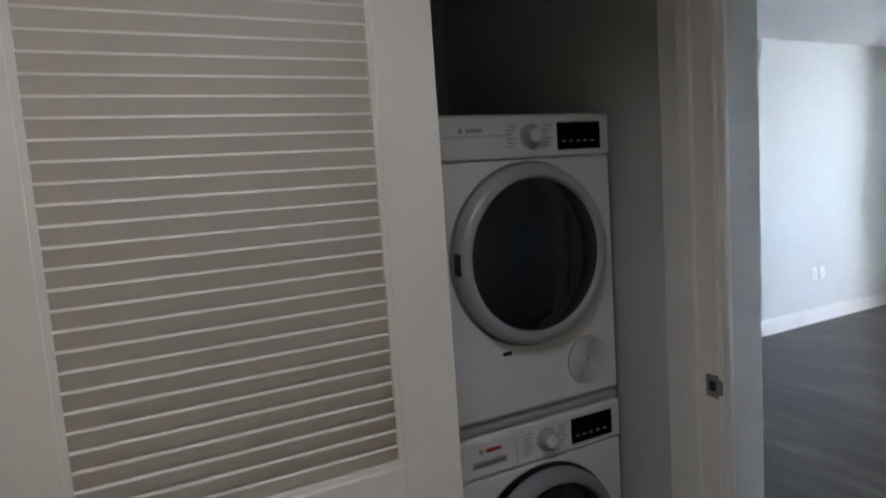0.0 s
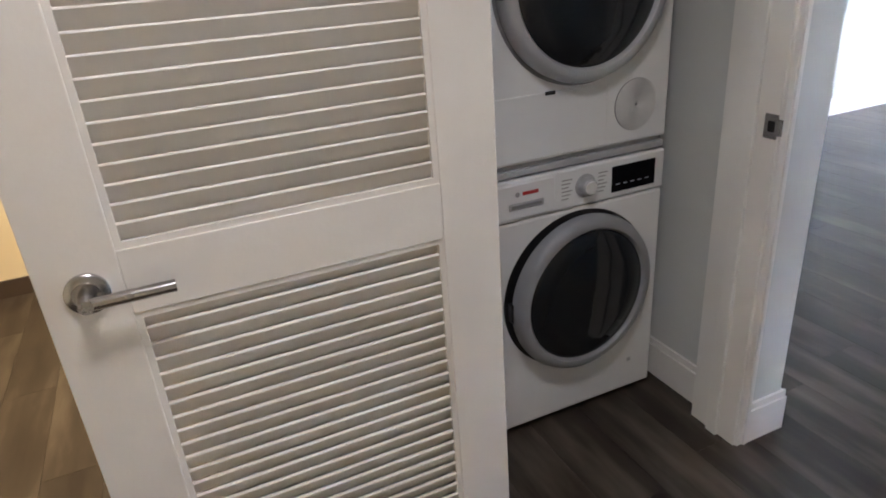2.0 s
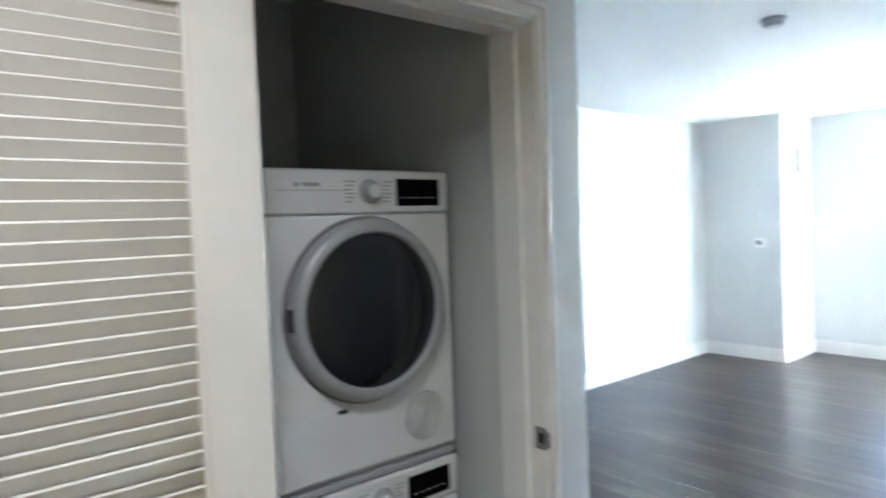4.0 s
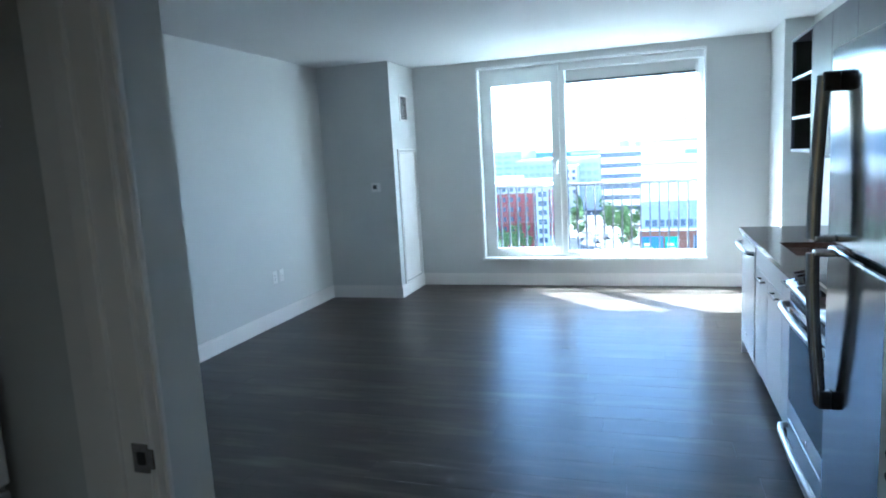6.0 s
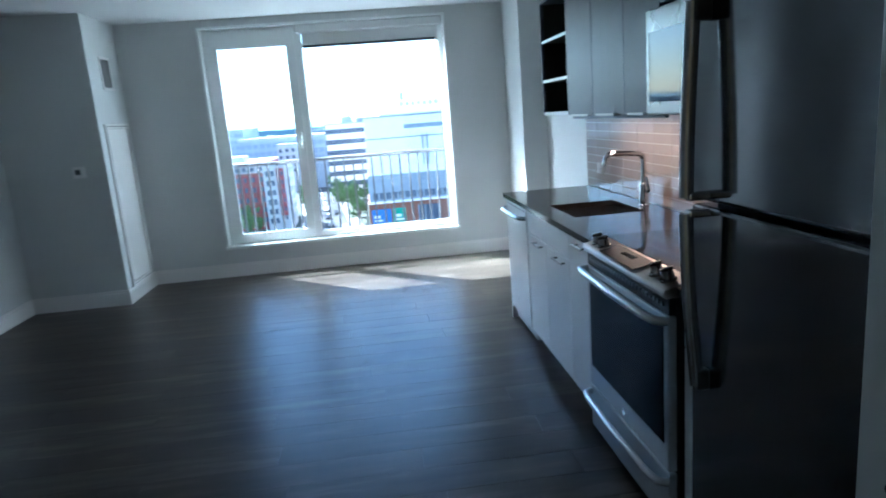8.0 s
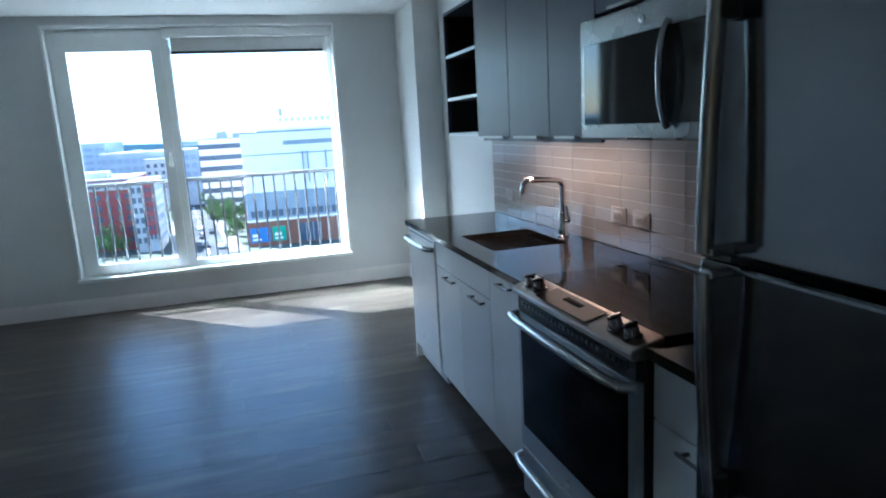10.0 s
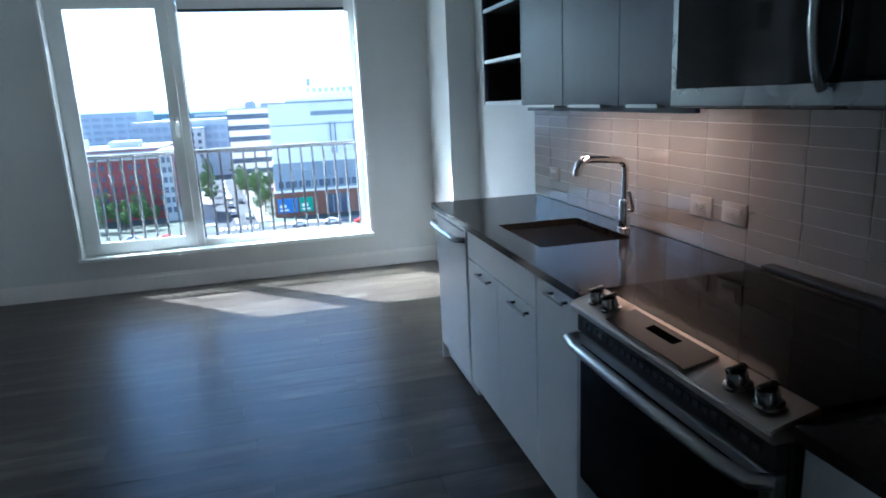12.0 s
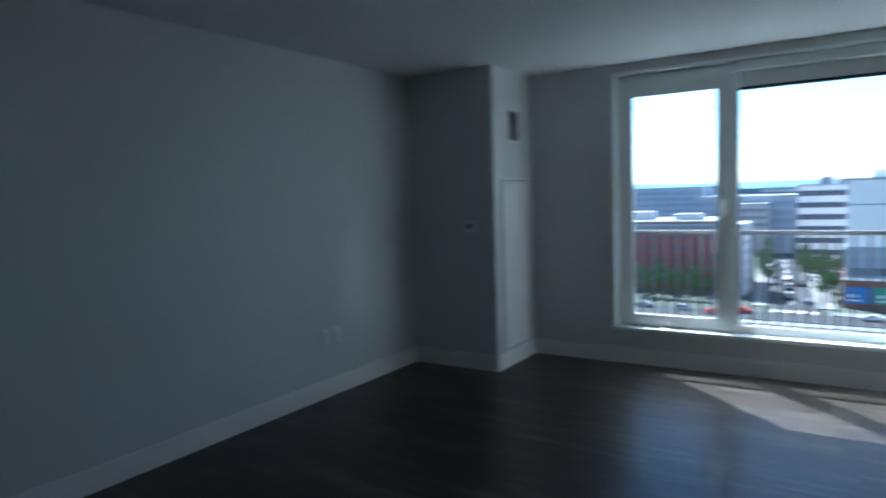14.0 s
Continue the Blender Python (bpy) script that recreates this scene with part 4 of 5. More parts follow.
def wall_cabinet(y0, y1, z0, z1, label, handle):
    c = thing("wall_cabinet", ((UX + WALL_X) / 2, (y0 + y1) / 2, z0), label, "wall cabinet", "dark wall cabinets")
    part("body", cuboid(UX + 0.022, WALL_X - 0.003, y0 + 0.0005, y1 - 0.0005, z0, z1, 0.001), DARKLAM, c)
    d = part("door", cuboid(UX, UX + 0.020, y0 + 0.0015, y1 - 0.0015, z0 - 0.004, z1, 0.0015), DARKLAM, c)
    h = bmesh.new()
    box(h, UX - 0.020, UX + 0.004, handle[0], handle[1], z0 - 0.008, z0 - 0.004)
    box(h, UX - 0.022, UX - 0.019, handle[0], handle[1], z0 - 0.009, z0 + 0.001)
    part("handle", h, PULL, d, "slim metal tab pull", smooth=False)
    return c


for ya, yb, h in ((-1.057, -0.636, (-1.025, -0.742)), (-1.487, -1.058, (-1.405, -1.152)), (-1.863, -1.488, (-1.745, -1.572))):
    wall_cabinet(ya, yb, UZ0, UZ1, "dark laminate wall cabinet with a slim tab pull", h)
wall_cabinet(-2.245, -1.864, 1.840, UZ1, "short dark wall cabinet above the microwave", (-2.14, -1.98))
wall_cabinet(-2.630, -2.246, 1.840, UZ1, "short dark wall cabinet above the microwave", (-2.47, -2.31))
wall_cabinet(-3.004, -2.631, UZ0, UZ1, "dark laminate wall cabinet beside the microwave", (-2.90, -2.75))
single("cabinet_light_rail", cuboid(UX + 0.022, UX + 0.038, -1.863, -0.636, UZ0 - 0.026, UZ0, 0.001), DARKLAM, "dark rail under the wall cabinets", "rail")

# microwave
MF, MY0, MY1, MZ0, MZ1 = 0.240, -2.627, -1.867, 1.405, 1.806
mw = thing("microwave", (0.42, (MY0 + MY1) / 2, MZ0), "stainless over-the-range microwave with black glass door", "microwave")
part("body", cuboid(MF + 0.03, WALL_X - 0.004, MY0 + 0.003, MY1 - 0.003, MZ0 + 0.006, MZ1, 0.003), BLACK, mw)
part("underside", cuboid(MF + 0.035, WALL_X - 0.03, MY0 + 0.01, MY1 - 0.01, MZ0, MZ0 + 0.006), BLACK, mw, smooth=False)
mf = part("front", cuboid(MF, MF + 0.032, MY0, MY1, MZ0 + 0.004, MZ1, 0.006, 3), MWSTEEL, mw, "brushed steel front")
part("door_glass", cuboid(MF - 0.0025, MF + 0.002, MY0 + 0.030, MY1 - 0.028, MZ0 + 0.052, MZ1 - 0.082, 0.002), MWGLASS, mf, "black door glass")
kp = part("keypad_panel", cuboid(MF - 0.0045, MF - 0.0020, MY0 + 0.036, MY0 + 0.205, MZ0 + 0.060, MZ1 - 0.090, 0.001), MWGLASS, mf, "black keypad panel")
hp = []
for i in range(17):
    u = i / 16
    hp.append((MF - 0.010 - 0.030 * math.sin(math.pi * u) ** 0.6, MY0 + 0.245, MZ0 + 0.040 + u * 0.290))
part("handle", sweep(hp, 0.011, 12), STEEL, mf, "curved steel bar handle")
part("emblem", lathe([(0.013, 0), (0.013, 0.003), (0.010, 0.004)], Matrix.Translation((MF, -2.240, MZ1 - 0.045)) @ X_BACK, 20), CHROME, mf)
strip = thing("under_cabinet_light", (0.42, -1.15, UZ0), "slim lit warm light strip under the wall cabinets", "light")
part("housing", cuboid(0.395, 0.445, -1.66, -0.64, UZ0 - 0.014, UZ0, 0.003), PLATE, strip)
part("lens", cuboid(0.403, 0.437, -1.64, -0.66, UZ0 - 0.0165, UZ0 - 0.0145), LAMPGLOW, strip, "glowing warm lens", smooth=False)


# ---- wall plates and fixtures ----
def wall_plate(name, m, label, slots, wide=False, mat=PLATE):
    """A screwless plate on a wall; m is its frame, z out of the wall."""
    t = thing(name, tuple(m.translation), label, "outlet" if "outlet" in name else "switch")
    part("plate", lathe([(0.5, 0), (0.5, 0.004), (0.47, 0.006)], m @ Matrix.Diagonal((0.168, 0.100, 1, 1) if wide else (0.112, 0.168, 1, 1)) @ Matrix.Rotation(radians(45), 4, "Z"), 4), mat, t)
    ins = part("insert", lathe([(0.5, 0.005), (0.5, 0.0085), (0.48, 0.009)], m @ Matrix.Diagonal((0.096, 0.048, 1, 1) if wide else (0.048, 0.096, 1, 1)) @ Matrix.Rotation(radians(45), 4, "Z"), 4), mat, t)
    for s in slots:
        part("slot", lathe([(0.0032, 0.0085), (0.0032, 0.0096)], m @ Matrix.Translation((s[0], s[1], 0)), 8), SEAMGREY, ins)
    return t


OUT = ((-0.006, 0.018), (0.006, 0.018), (0, 0.010), (-0.006, -0.016), (0.006, -0.016), (0, -0.024))
OUT_WIDE = tuple((b, a) for a, b in OUT)
on_tiles = lambda y, z: Matrix.Translation((WALL_X - 0.0095, y, z)) @ Matrix(((0, 0, -1, 0), (1, 0, 0, 0), (0, -1, 0, 0), (0, 0, 0, 1)))
wall_plate("wall_outlet", on_tiles(-0.248, 1.042), "grey-beige outlet plate on the tiled backsplash", OUT_WIDE, True, PLATEGREY)
wall_plate("wall_outlet", on_tiles(-1.490, 1.054), "grey-beige outlet plate on the tiled backsplash", OUT_WIDE, True, PLATEGREY)
wall_plate("wall_switch", on_tiles(-1.663, 1.054), "grey-beige switch plate on the tiled backsplash", ((0, 0),), True, PLATEGREY)
on_west = lambda y, z: Matrix.Translation((LEFT_X, y, z)) @ Matrix(((0, 0, 1, 0), (1, 0, 0, 0), (0, 1, 0, 0), (0, 0, 0, 1)))
wall_plate("wall_outlet", on_west(0.358, 0.456), "white outlet plate low on the long wall", OUT)
wall_plate("wall_outlet", on_west(0.475, 0.456), "white cable outlet plate low on the long wall", ((0, 0),))

TX = -3.423
thermostat = thing("thermostat", (TX, COL_Y, 1.222), "white thermostat with a dark square display", "thermostat")
part("wall_base", cuboid(TX - 0.055, TX + 0.055, COL_Y - 0.008, COL_Y, 1.172, 1.272, 0.004), PLATE, thermostat)
part("housing", cuboid(TX - 0.040, TX + 0.040, COL_Y - 0.027, COL_Y - 0.008, 1.182, 1.262, 0.006), PLATE, thermostat)
part("display", cuboid(TX - 0.026, TX + 0.018, COL_Y - 0.029, COL_Y - 0.026, 1.204, 1.248, 0.001), DRUM, thermostat)

SHX, VY0, VY1, VZ0, VZ1 = COL_X, 1.780, 2.020, 1.920, 2.212
vent = thing("wall_vent", (SHX, (VY0 + VY1) / 2, VZ0), "white louvred air vent on the corner shaft", "vent")
part("frame", boxes((SHX, SHX + 0.008, VY0, VY0 + 0.022, VZ0, VZ1), (SHX, SHX + 0.008, VY1 - 0.022, VY1, VZ0, VZ1), (SHX, SHX + 0.008, VY0 + 0.022, VY1 - 0.022, VZ0, VZ0 + 0.022), (SHX, SHX + 0.008, VY0 + 0.022, VY1 - 0.022, VZ1 - 0.022, VZ1)), TRIM, vent, smooth=False)
# black sheet stands in for the shade between and behind the slats
part("backing", cuboid(SHX + 0.0005, SHX + 0.002, VY0 + 0.022, VY1 - 0.022, VZ0 + 0.022, VZ1 - 0.022), BLACK, vent, smooth=False)
for i in range(14):
    z = VZ0 + 0.027 + i * 0.0172
    sb = bmesh.new()
    ya, yb = VY0 + 0.022, VY1 - 0.022
    v = [sb.verts.new((SHX + dx, y, z + dz)) for dz in (0.0, 0.0015) for y in (ya, yb) for dx, dz in ((0.002, 0.0035 + dz), (0.008, dz))]
    for f in ((0, 1, 3, 2), (4, 6, 7, 5), (0, 4, 5, 1), (2, 3, 7, 6), (0, 2, 6, 4), (1, 5, 7, 3)):
        sb.faces.new([v[k] for k in f])
    part("slat", sb, TRIM, vent, smooth=False)

py0, py1, pz0, pz1 = 1.632, 2.192, 0.135, 1.620
hatch = thing("access_panel", (SHX, (py0 + py1) / 2, 0.12), "tall white access panel with a moulded frame", "panel")
part("panel", cuboid(SHX, SHX + 0.006, py0 + 0.04, py1 - 0.04, pz0 + 0.04, pz1 - 0.04, 0.001), TRIM, hatch)
for a in ((py0, py0 + 0.045, pz0, pz1), (py1 - 0.045, py1, pz0, pz1), (py0 + 0.045, py1 - 0.045, pz0, pz0 + 0.045), (py0 + 0.045, py1 - 0.045, pz1 - 0.045, pz1)):
    part("moulding", cuboid(SHX, SHX + 0.016, *a, 0.005), TRIM, hatch)
    # raised grey strip, coloured as the shade of a line in the moulding
    part("groove", cuboid(SHX + 0.0155, SHX + 0.0168, a[0] + 0.018, a[1] - 0.018, a[2] + 0.018, a[3] - 0.018), SEAMGREY, hatch, smooth=False)

DETECTOR = Matrix.Translation((-1.85, -1.81, 0))
lamp = thing("smoke_detector", (-1.85, -1.81, CEIL_Z), "round white smoke detector on the ceiling", "smoke detector")
part("base", lathe([(0.062, CEIL_Z), (0.062, CEIL_Z - 0.012), (0.058, CEIL_Z - 0.018)], DETECTOR, 32), GREYPLASTIC, lamp)
part("cover", lathe([(0.052, CEIL_Z - 0.016), (0.050, CEIL_Z - 0.034), (0.040, CEIL_Z - 0.044), (0.001, CEIL_Z - 0.046)], DETECTOR, 32), GREYPLASTIC, lamp)
sprinkler = thing("sprinkler", (-1.60, -0.76, CEIL_Z), "small white recessed ceiling sprinkler cap", "sprinkler")
part("cap", lathe([(0.040, CEIL_Z), (0.040, CEIL_Z - 0.004), (0.036, CEIL_Z - 0.007), (0.001, CEIL_Z - 0.008)], Matrix.Translation((-1.60, -0.76, 0)), 28), PLATE, sprinkler)

# ---- the city outside ----
GZ = -29.0
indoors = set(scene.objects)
ASPHALT = material("asphalt", (0.055, 0.056, 0.06), 0.9, spec=0.05, vary=0.25, scale=0.3)
PAVING = material("pale_paving", (0.20, 0.195, 0.19), 0.85, spec=0.05, vary=0.15, scale=0.4)
LAND = material("town_ground", (0.085, 0.095, 0.08), 0.9, spec=0.05, vary=0.35, scale=0.02)
# blue haze of distance is mixed into the woods' base colour
HILL = material("haze_blue_woods", (0.13, 0.19, 0.23), 1.0, spec=0.05, vary=0.25, scale=0.006)
WHITEPANEL = material("white_facade_panel", (0.78, 0.75, 0.73), 0.6, spec=0.05, vary=0.05, scale=0.3)
BRICKFAR = material("red_brick_facade", (0.20, 0.095, 0.065), 0.8, spec=0.05, vary=0.2, scale=2)
REDFAC = material("crimson_facade", (0.27, 0.070, 0.075), 0.7, spec=0.05, vary=0.2, scale=0.6)
# facade colour lifted towards pale blue to carry the distance haze
BLUEFAC = material("hazed_blue_grey_facade", (0.34, 0.38, 0.45), 0.6, spec=0.05, vary=0.12, scale=0.2)
GREYFAC = material("grey_facade", (0.27, 0.30, 0.34), 0.6, spec=0.05, vary=0.1, scale=0.3)
PALEFAC = material("pale_facade", (0.42, 0.42, 0.43), 0.6, spec=0.05, vary=0.1, scale=0.3)
GLAZE = material("dark_glazing", (0.07, 0.09, 0.13), 0.25, vary=0.2, scale=0.4)
SIGNBLUE = material("blue_sign", (0.03, 0.13, 0.36), 0.5, vary=0.1, scale=0.8)
SIGNGREEN = material("green_sign", (0.03, 0.28, 0.17), 0.5, vary=0.1, scale=0.8)
WHITELINE = material("road_paint", (0.7, 0.7, 0.68), 0.7)
ROOFING = material("flat_roofing", (0.34, 0.35, 0.36), 0.85, spec=0.05, vary=0.15, scale=0.3)
# panes close to the facade tone: haze put into their colour
HAZE = material("haze_tinted_glazing", (0.26, 0.30, 0.37), 0.5, spec=0.05, vary=0.1, scale=0.3)
LEAF = material("leaves", (0.075, 0.125, 0.048), 0.7, spec=0.05, vary=0.5, scale=0.8)
BARK = material("bark", (0.09, 0.065, 0.045), 0.9, vary=0.3, scale=3)

structure("ground", boxes((-4800, 4800, 20, 4850, GZ - 1.0, GZ)), LAND, "town ground far below the window", "ground")


def slope_strip(name, x0, y0, x1, y1, w, z, mat, label, category):
    """A flat strip of ground along a line."""
    way = Vector((x1 - x0, y1 - y0, 0)).normalized()
    n = Vector((-way.y, way.x, 0)) * w / 2
    bm = bmesh.new()
    a, b = Vector((x0, y0, z)), Vector((x1, y1, z))
    vs = [bm.verts.new(p) for p in (a - n, a + n, b + n, b - n)] + [bm.verts.new(p + Vector((0, 0, -0.3))) for p in (a - n, a + n, b + n, b - n)]
    for f in ((0, 1, 2, 3), (7, 6, 5, 4), (0, 4, 5, 1), (1, 5, 6, 2), (2, 6, 7, 3), (3, 7, 4, 0)):
        bm.faces.new([vs[i] for i in f])
    return structure(name, bm, mat, label, category)


ROAD_A, ROAD_B = (-13.0, 222.0), (-56.0, 760.0)
slope_strip("road", *ROAD_A, *ROAD_B, 11.5, GZ + 0.10, ASPHALT, "grey asphalt avenue between buildings", "road")
slope_strip("road_cross", -140, 214, 90, 214, 13, GZ + 0.14, ASPHALT, "grey asphalt cross street with cars", "road")
slope_strip("pavement", -6.3, 232, -26, 480, 4.0, GZ + 0.25, PAVING, "pale paved pavement along the avenue", "pavement")
slope_strip("pavement_far_side", -21.6, 232, -40, 480, 4.0, GZ + 0.25, PAVING, "pale paved pavement along the avenue", "pavement")
slope_strip("pavement_front", -5, 224, 80, 224, 6, GZ + 0.25, PAVING, "pale paved forecourt by the brick corner", "pavement")
slope_strip("pavement_near", -140, 203, 90, 203, 5, GZ + 0.25, PAVING, "pale paved pavement", "pavement")
for k in range(14):
    u0, u1 = k / 14, (k + 0.45) / 14
    ax, ay = ROAD_A[0] + (ROAD_B[0] - ROAD_A[0]) * u0, ROAD_A[1] + 12 + (ROAD_B[1] - ROAD_A[1]) * u0 * 0.6
    bx, by = ROAD_A[0] + (ROAD_B[0] - ROAD_A[0]) * u1, ROAD_A[1] + 12 + (ROAD_B[1] - ROAD_A[1]) * u1 * 0.6
    if k < 8:
        slope_strip("road_marking", -13.0 - 0.0799 * (ay - 222), ay, -13.0 - 0.0799 * (by - 222), by, 0.5, GZ + 0.14, WHITELINE, "white lane line", "road marking")
for k in range(7):
    x = -17.6 + k * 1.5
    slope_strip("road_crossing", x, 221.5, x, 226.0, 0.8, GZ + 0.22, WHITELINE, "white crossing stripe", "road marking")


def building(name, x0, x1, y0, y1, z1, mat, label, roof=ROOFING):
    b = thing(name, ((x0 + x1) / 2, (y0 + y1) / 2, GZ), label, "building")
    part("wall", boxes((x0, x1, y0, y1, GZ, z1)), mat, b, smooth=False)
    part("roof", boxes((x0 - 0.3, x1 + 0.3, y0 - 0.3, y1 + 0.3, z1, z1 + 0.5)), roof, b, smooth=False)
    return b


def windows(b, x0, x1, y, z0, z1, nx, nz, fill_x, fill_z, mat, name="window"):
    """A grid of windows on a face that looks towards the flat, on one shared mesh."""
    dx, dz = (x1 - x0) / nx, (z1 - z0) / nz
    me = to_mesh(boxes((-dx * fill_x / 2, dx * fill_x / 2, -0.18, 0.05, -dz * fill_z / 2, dz * fill_z / 2)), name, mat)
    for i in range(nx):
        for k in range(nz):
            ob = new(name, me)
            ob.parent = b
            ob.matrix_parent_inverse = WORLD[b.name].inverted()
            ob.location = (x0 + (i + 0.5) * dx, y, z0 + (k + 0.5) * dz)


def side_windows(b, x, y0, y1, z0, z1, ny, nz, fill_y, fill_z, mat, name="window"):
    dy, dz = (y1 - y0) / ny, (z1 - z0) / nz
    me = to_mesh(boxes((-0.18, 0.05, -dy * fill_y / 2, dy * fill_y / 2, -dz * fill_z / 2, dz * fill_z / 2)), name, mat)
    for i in range(ny):
        for k in range(nz):
            ob = new(name, me)
            ob.parent = b
            ob.matrix_parent_inverse = WORLD[b.name].inverted()
            ob.location = (x, y0 + (i + 0.5) * dy, z0 + (k + 0.5) * dz)


# white block on a brick corner
wb = building("office_block", -2.6, 62, 240, 310, 3.0, WHITEPANEL, "large white panelled block over a brick ground floor")
part("glass_band", boxes((-2.9, 62.2, 239.7, 300, -21.4, -13.6)), GREYFAC, wb, "blue-grey glazed band", smooth=False)
part("brick_base", boxes((-3.4, 62.5, 239.0, 280, GZ, -22.0)), BRICKFAR, wb, "red brick ground floor", smooth=False)
part("parapet", boxes((-3.2, 62.3, 239.2, 240.2, -22.0, -21.4)), WHITEPANEL, wb, smooth=False)
windows(wb, -2.0, 40, 239.6, -21.0, -18.6, 22, 1, 0.7, 0.8, GLAZE)
part("panel_joint", boxes((-2.7, 62, 239.85, 240.1, -3.2, -2.9)), GREYFAC, wb, smooth=False)
part("fin", boxes(*[(x, x + 0.35, 239.3, 240.1, -11.5, -2.5) for x in (14.0, 15.4, 20.6)]), GREYFAC, wb, smooth=False)
part("louvre_band", boxes((9.0, 40, 239.8, 240.1, -0.6, 0.6)), GREYFAC, wb, smooth=False)
up = part("penthouse", boxes((2.2, 60, 246, 300, 3.5, 5.4)), WHITEPANEL, wb, smooth=False)
part("penthouse", boxes((7.6, 60, 250, 300, 5.4, 7.8)), WHITEPANEL, wb, smooth=False)
part("penthouse", boxes((12.5, 60, 254, 300, 7.8, 10.4)), WHITEPANEL, wb, smooth=False)
windows(wb, 8.4, 40, 249.9, 5.9, 7.3, 18, 1, 0.55, 0.8, BLUEFAC)
part("shop_front", boxes((11.2, 17.5, 238.7, 239.1, GZ + 0.3, -23.2)), GLAZE, wb, smooth=False)
part("shop_mullion", boxes(*[(x, x + 0.25, 238.5, 238.8, GZ + 0.3, -23.2) for x in (11.2, 13.2, 15.2, 17.3)]), GREYFAC, wb, smooth=False)
part("shop_front", boxes((22.5, 30, 238.7, 239.1, GZ + 0.3, -23.2)), GLAZE, wb, smooth=False)
for x0, x1, m in ((-2.6, 3.1, SIGNBLUE), (3.6, 7.4, SIGNGREEN), (22.8, 27.0, SIGNBLUE)):
    s = part("banner", boxes((x0, x1, 238.5, 238.9, GZ + 1.2, -23.6)), m, wb, smooth=False)
    part("banner_mark", boxes((x0 + 0.6, x0 + 2.4, 238.35, 238.5, -26.2, -25.4), (x0 + 0.6, x0 + 3.0, 238.35, 238.5, -27.2, -26.7)), WHITELINE, s, smooth=False)
for k, (x, y, h) in enumerate(((9, 262, 2.2), (16, 270, 1.6), (24, 266, 2.6), (33, 272, 1.8))):
    part("roof_unit", boxes((x, x + 3, y, y + 4, 10.4, 10.4 + h * 0.5) if x > 12 else (x, x + 1.2, y - 11, y - 9, 7.8, 7.8 + h)), GREYFAC, wb, smooth=False)

# banded block behind
bb = building("banded_block", -18.5, 2.0, 335, 380, 1.8, WHITEPANEL, "block with dark and white horizontal bands")
windows(bb, -18.5, 2.0, 334.8, -24.0, 1.2, 1, 6, 1.0, 0.45, GLAZE, "window_band")
side_windows(bb, -18.7, 335, 380, -24.0, 1.2, 1, 6, 1.0, 0.45, GLAZE, "window_band")
part("roof_unit", boxes((-12, -8, 345, 352, 2.3, 4.8), (-6, -2, 348, 356, 2.3, 4.0), (-9.5, -9.0, 350, 350.5, 2.3, 7.5)), GREYFAC, bb, smooth=False)

# crimson block with a pale top storey, and the grey tower at its corner
rb = building("crimson_block", -95, -34.5, 262, 300, -8.2, REDFAC, "crimson panelled block with pale top storey")
part("top_storey", boxes((-95, -34.6, 261.8, 299, -11.0, -8.6)), PALEFAC, rb, smooth=False)
windows(rb, -95, -35, 261.7, -27.5, -11.4, 24, 5, 0.42, 0.5, GLAZE)
part("floor_line", boxes(*[(-95, -34.5, 261.6, 262.1, z - 0.2, z + 0.2) for z in np.arange(-27.5, -11, 3.22)]), BRICKFAR, rb, smooth=False)
windows(rb, -95, -35, 261.6, -10.6, -9.0, 24, 1, 0.5, 0.8, GLAZE)
gt = building("grey_tower", -34.4, -27.6, 252, 275, -8.8, PALEFAC, "pale grey stair tower with crimson bays")
part("bay", boxes((-30.4, -28.2, 251.6, 252.2, GZ + 5, -9.6)), REDFAC, gt, smooth=False)
windows(gt, -34.0, -30.8, 251.8, -27.0, -9.6, 2, 6, 0.6, 0.55, GLAZE)
windows(gt, -30.4, -28.2, 251.5, -26.0, -9.8, 2, 6, 0.6, 0.5, GLAZE)
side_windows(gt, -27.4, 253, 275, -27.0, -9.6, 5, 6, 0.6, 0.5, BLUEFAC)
part("roof_unit", boxes((-50, -42, 270, 280, -7.7, -5.8), (-70, -58, 272, 284, -7.7, -5.0)), PALEFAC, rb, smooth=False)

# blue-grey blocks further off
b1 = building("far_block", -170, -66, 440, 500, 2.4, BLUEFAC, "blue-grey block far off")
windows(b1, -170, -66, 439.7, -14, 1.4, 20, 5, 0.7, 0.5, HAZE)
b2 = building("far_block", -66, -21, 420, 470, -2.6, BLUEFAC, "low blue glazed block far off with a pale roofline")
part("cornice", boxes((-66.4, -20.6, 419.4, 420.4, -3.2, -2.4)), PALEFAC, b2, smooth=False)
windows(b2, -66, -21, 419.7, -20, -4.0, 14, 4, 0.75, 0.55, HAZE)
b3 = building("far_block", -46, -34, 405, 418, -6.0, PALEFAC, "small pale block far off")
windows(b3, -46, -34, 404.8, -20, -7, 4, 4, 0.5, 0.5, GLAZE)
rnd = random.Random(5)
for k in range(9):
    y = rnd.uniform(620, 1700)
    az = rnd.uniform(-0.40, 0.02)
    w, h = rnd.uniform(18, 50), rnd.uniform(8, 26)
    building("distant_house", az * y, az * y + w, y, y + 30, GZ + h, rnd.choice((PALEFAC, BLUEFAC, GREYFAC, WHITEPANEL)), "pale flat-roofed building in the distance")

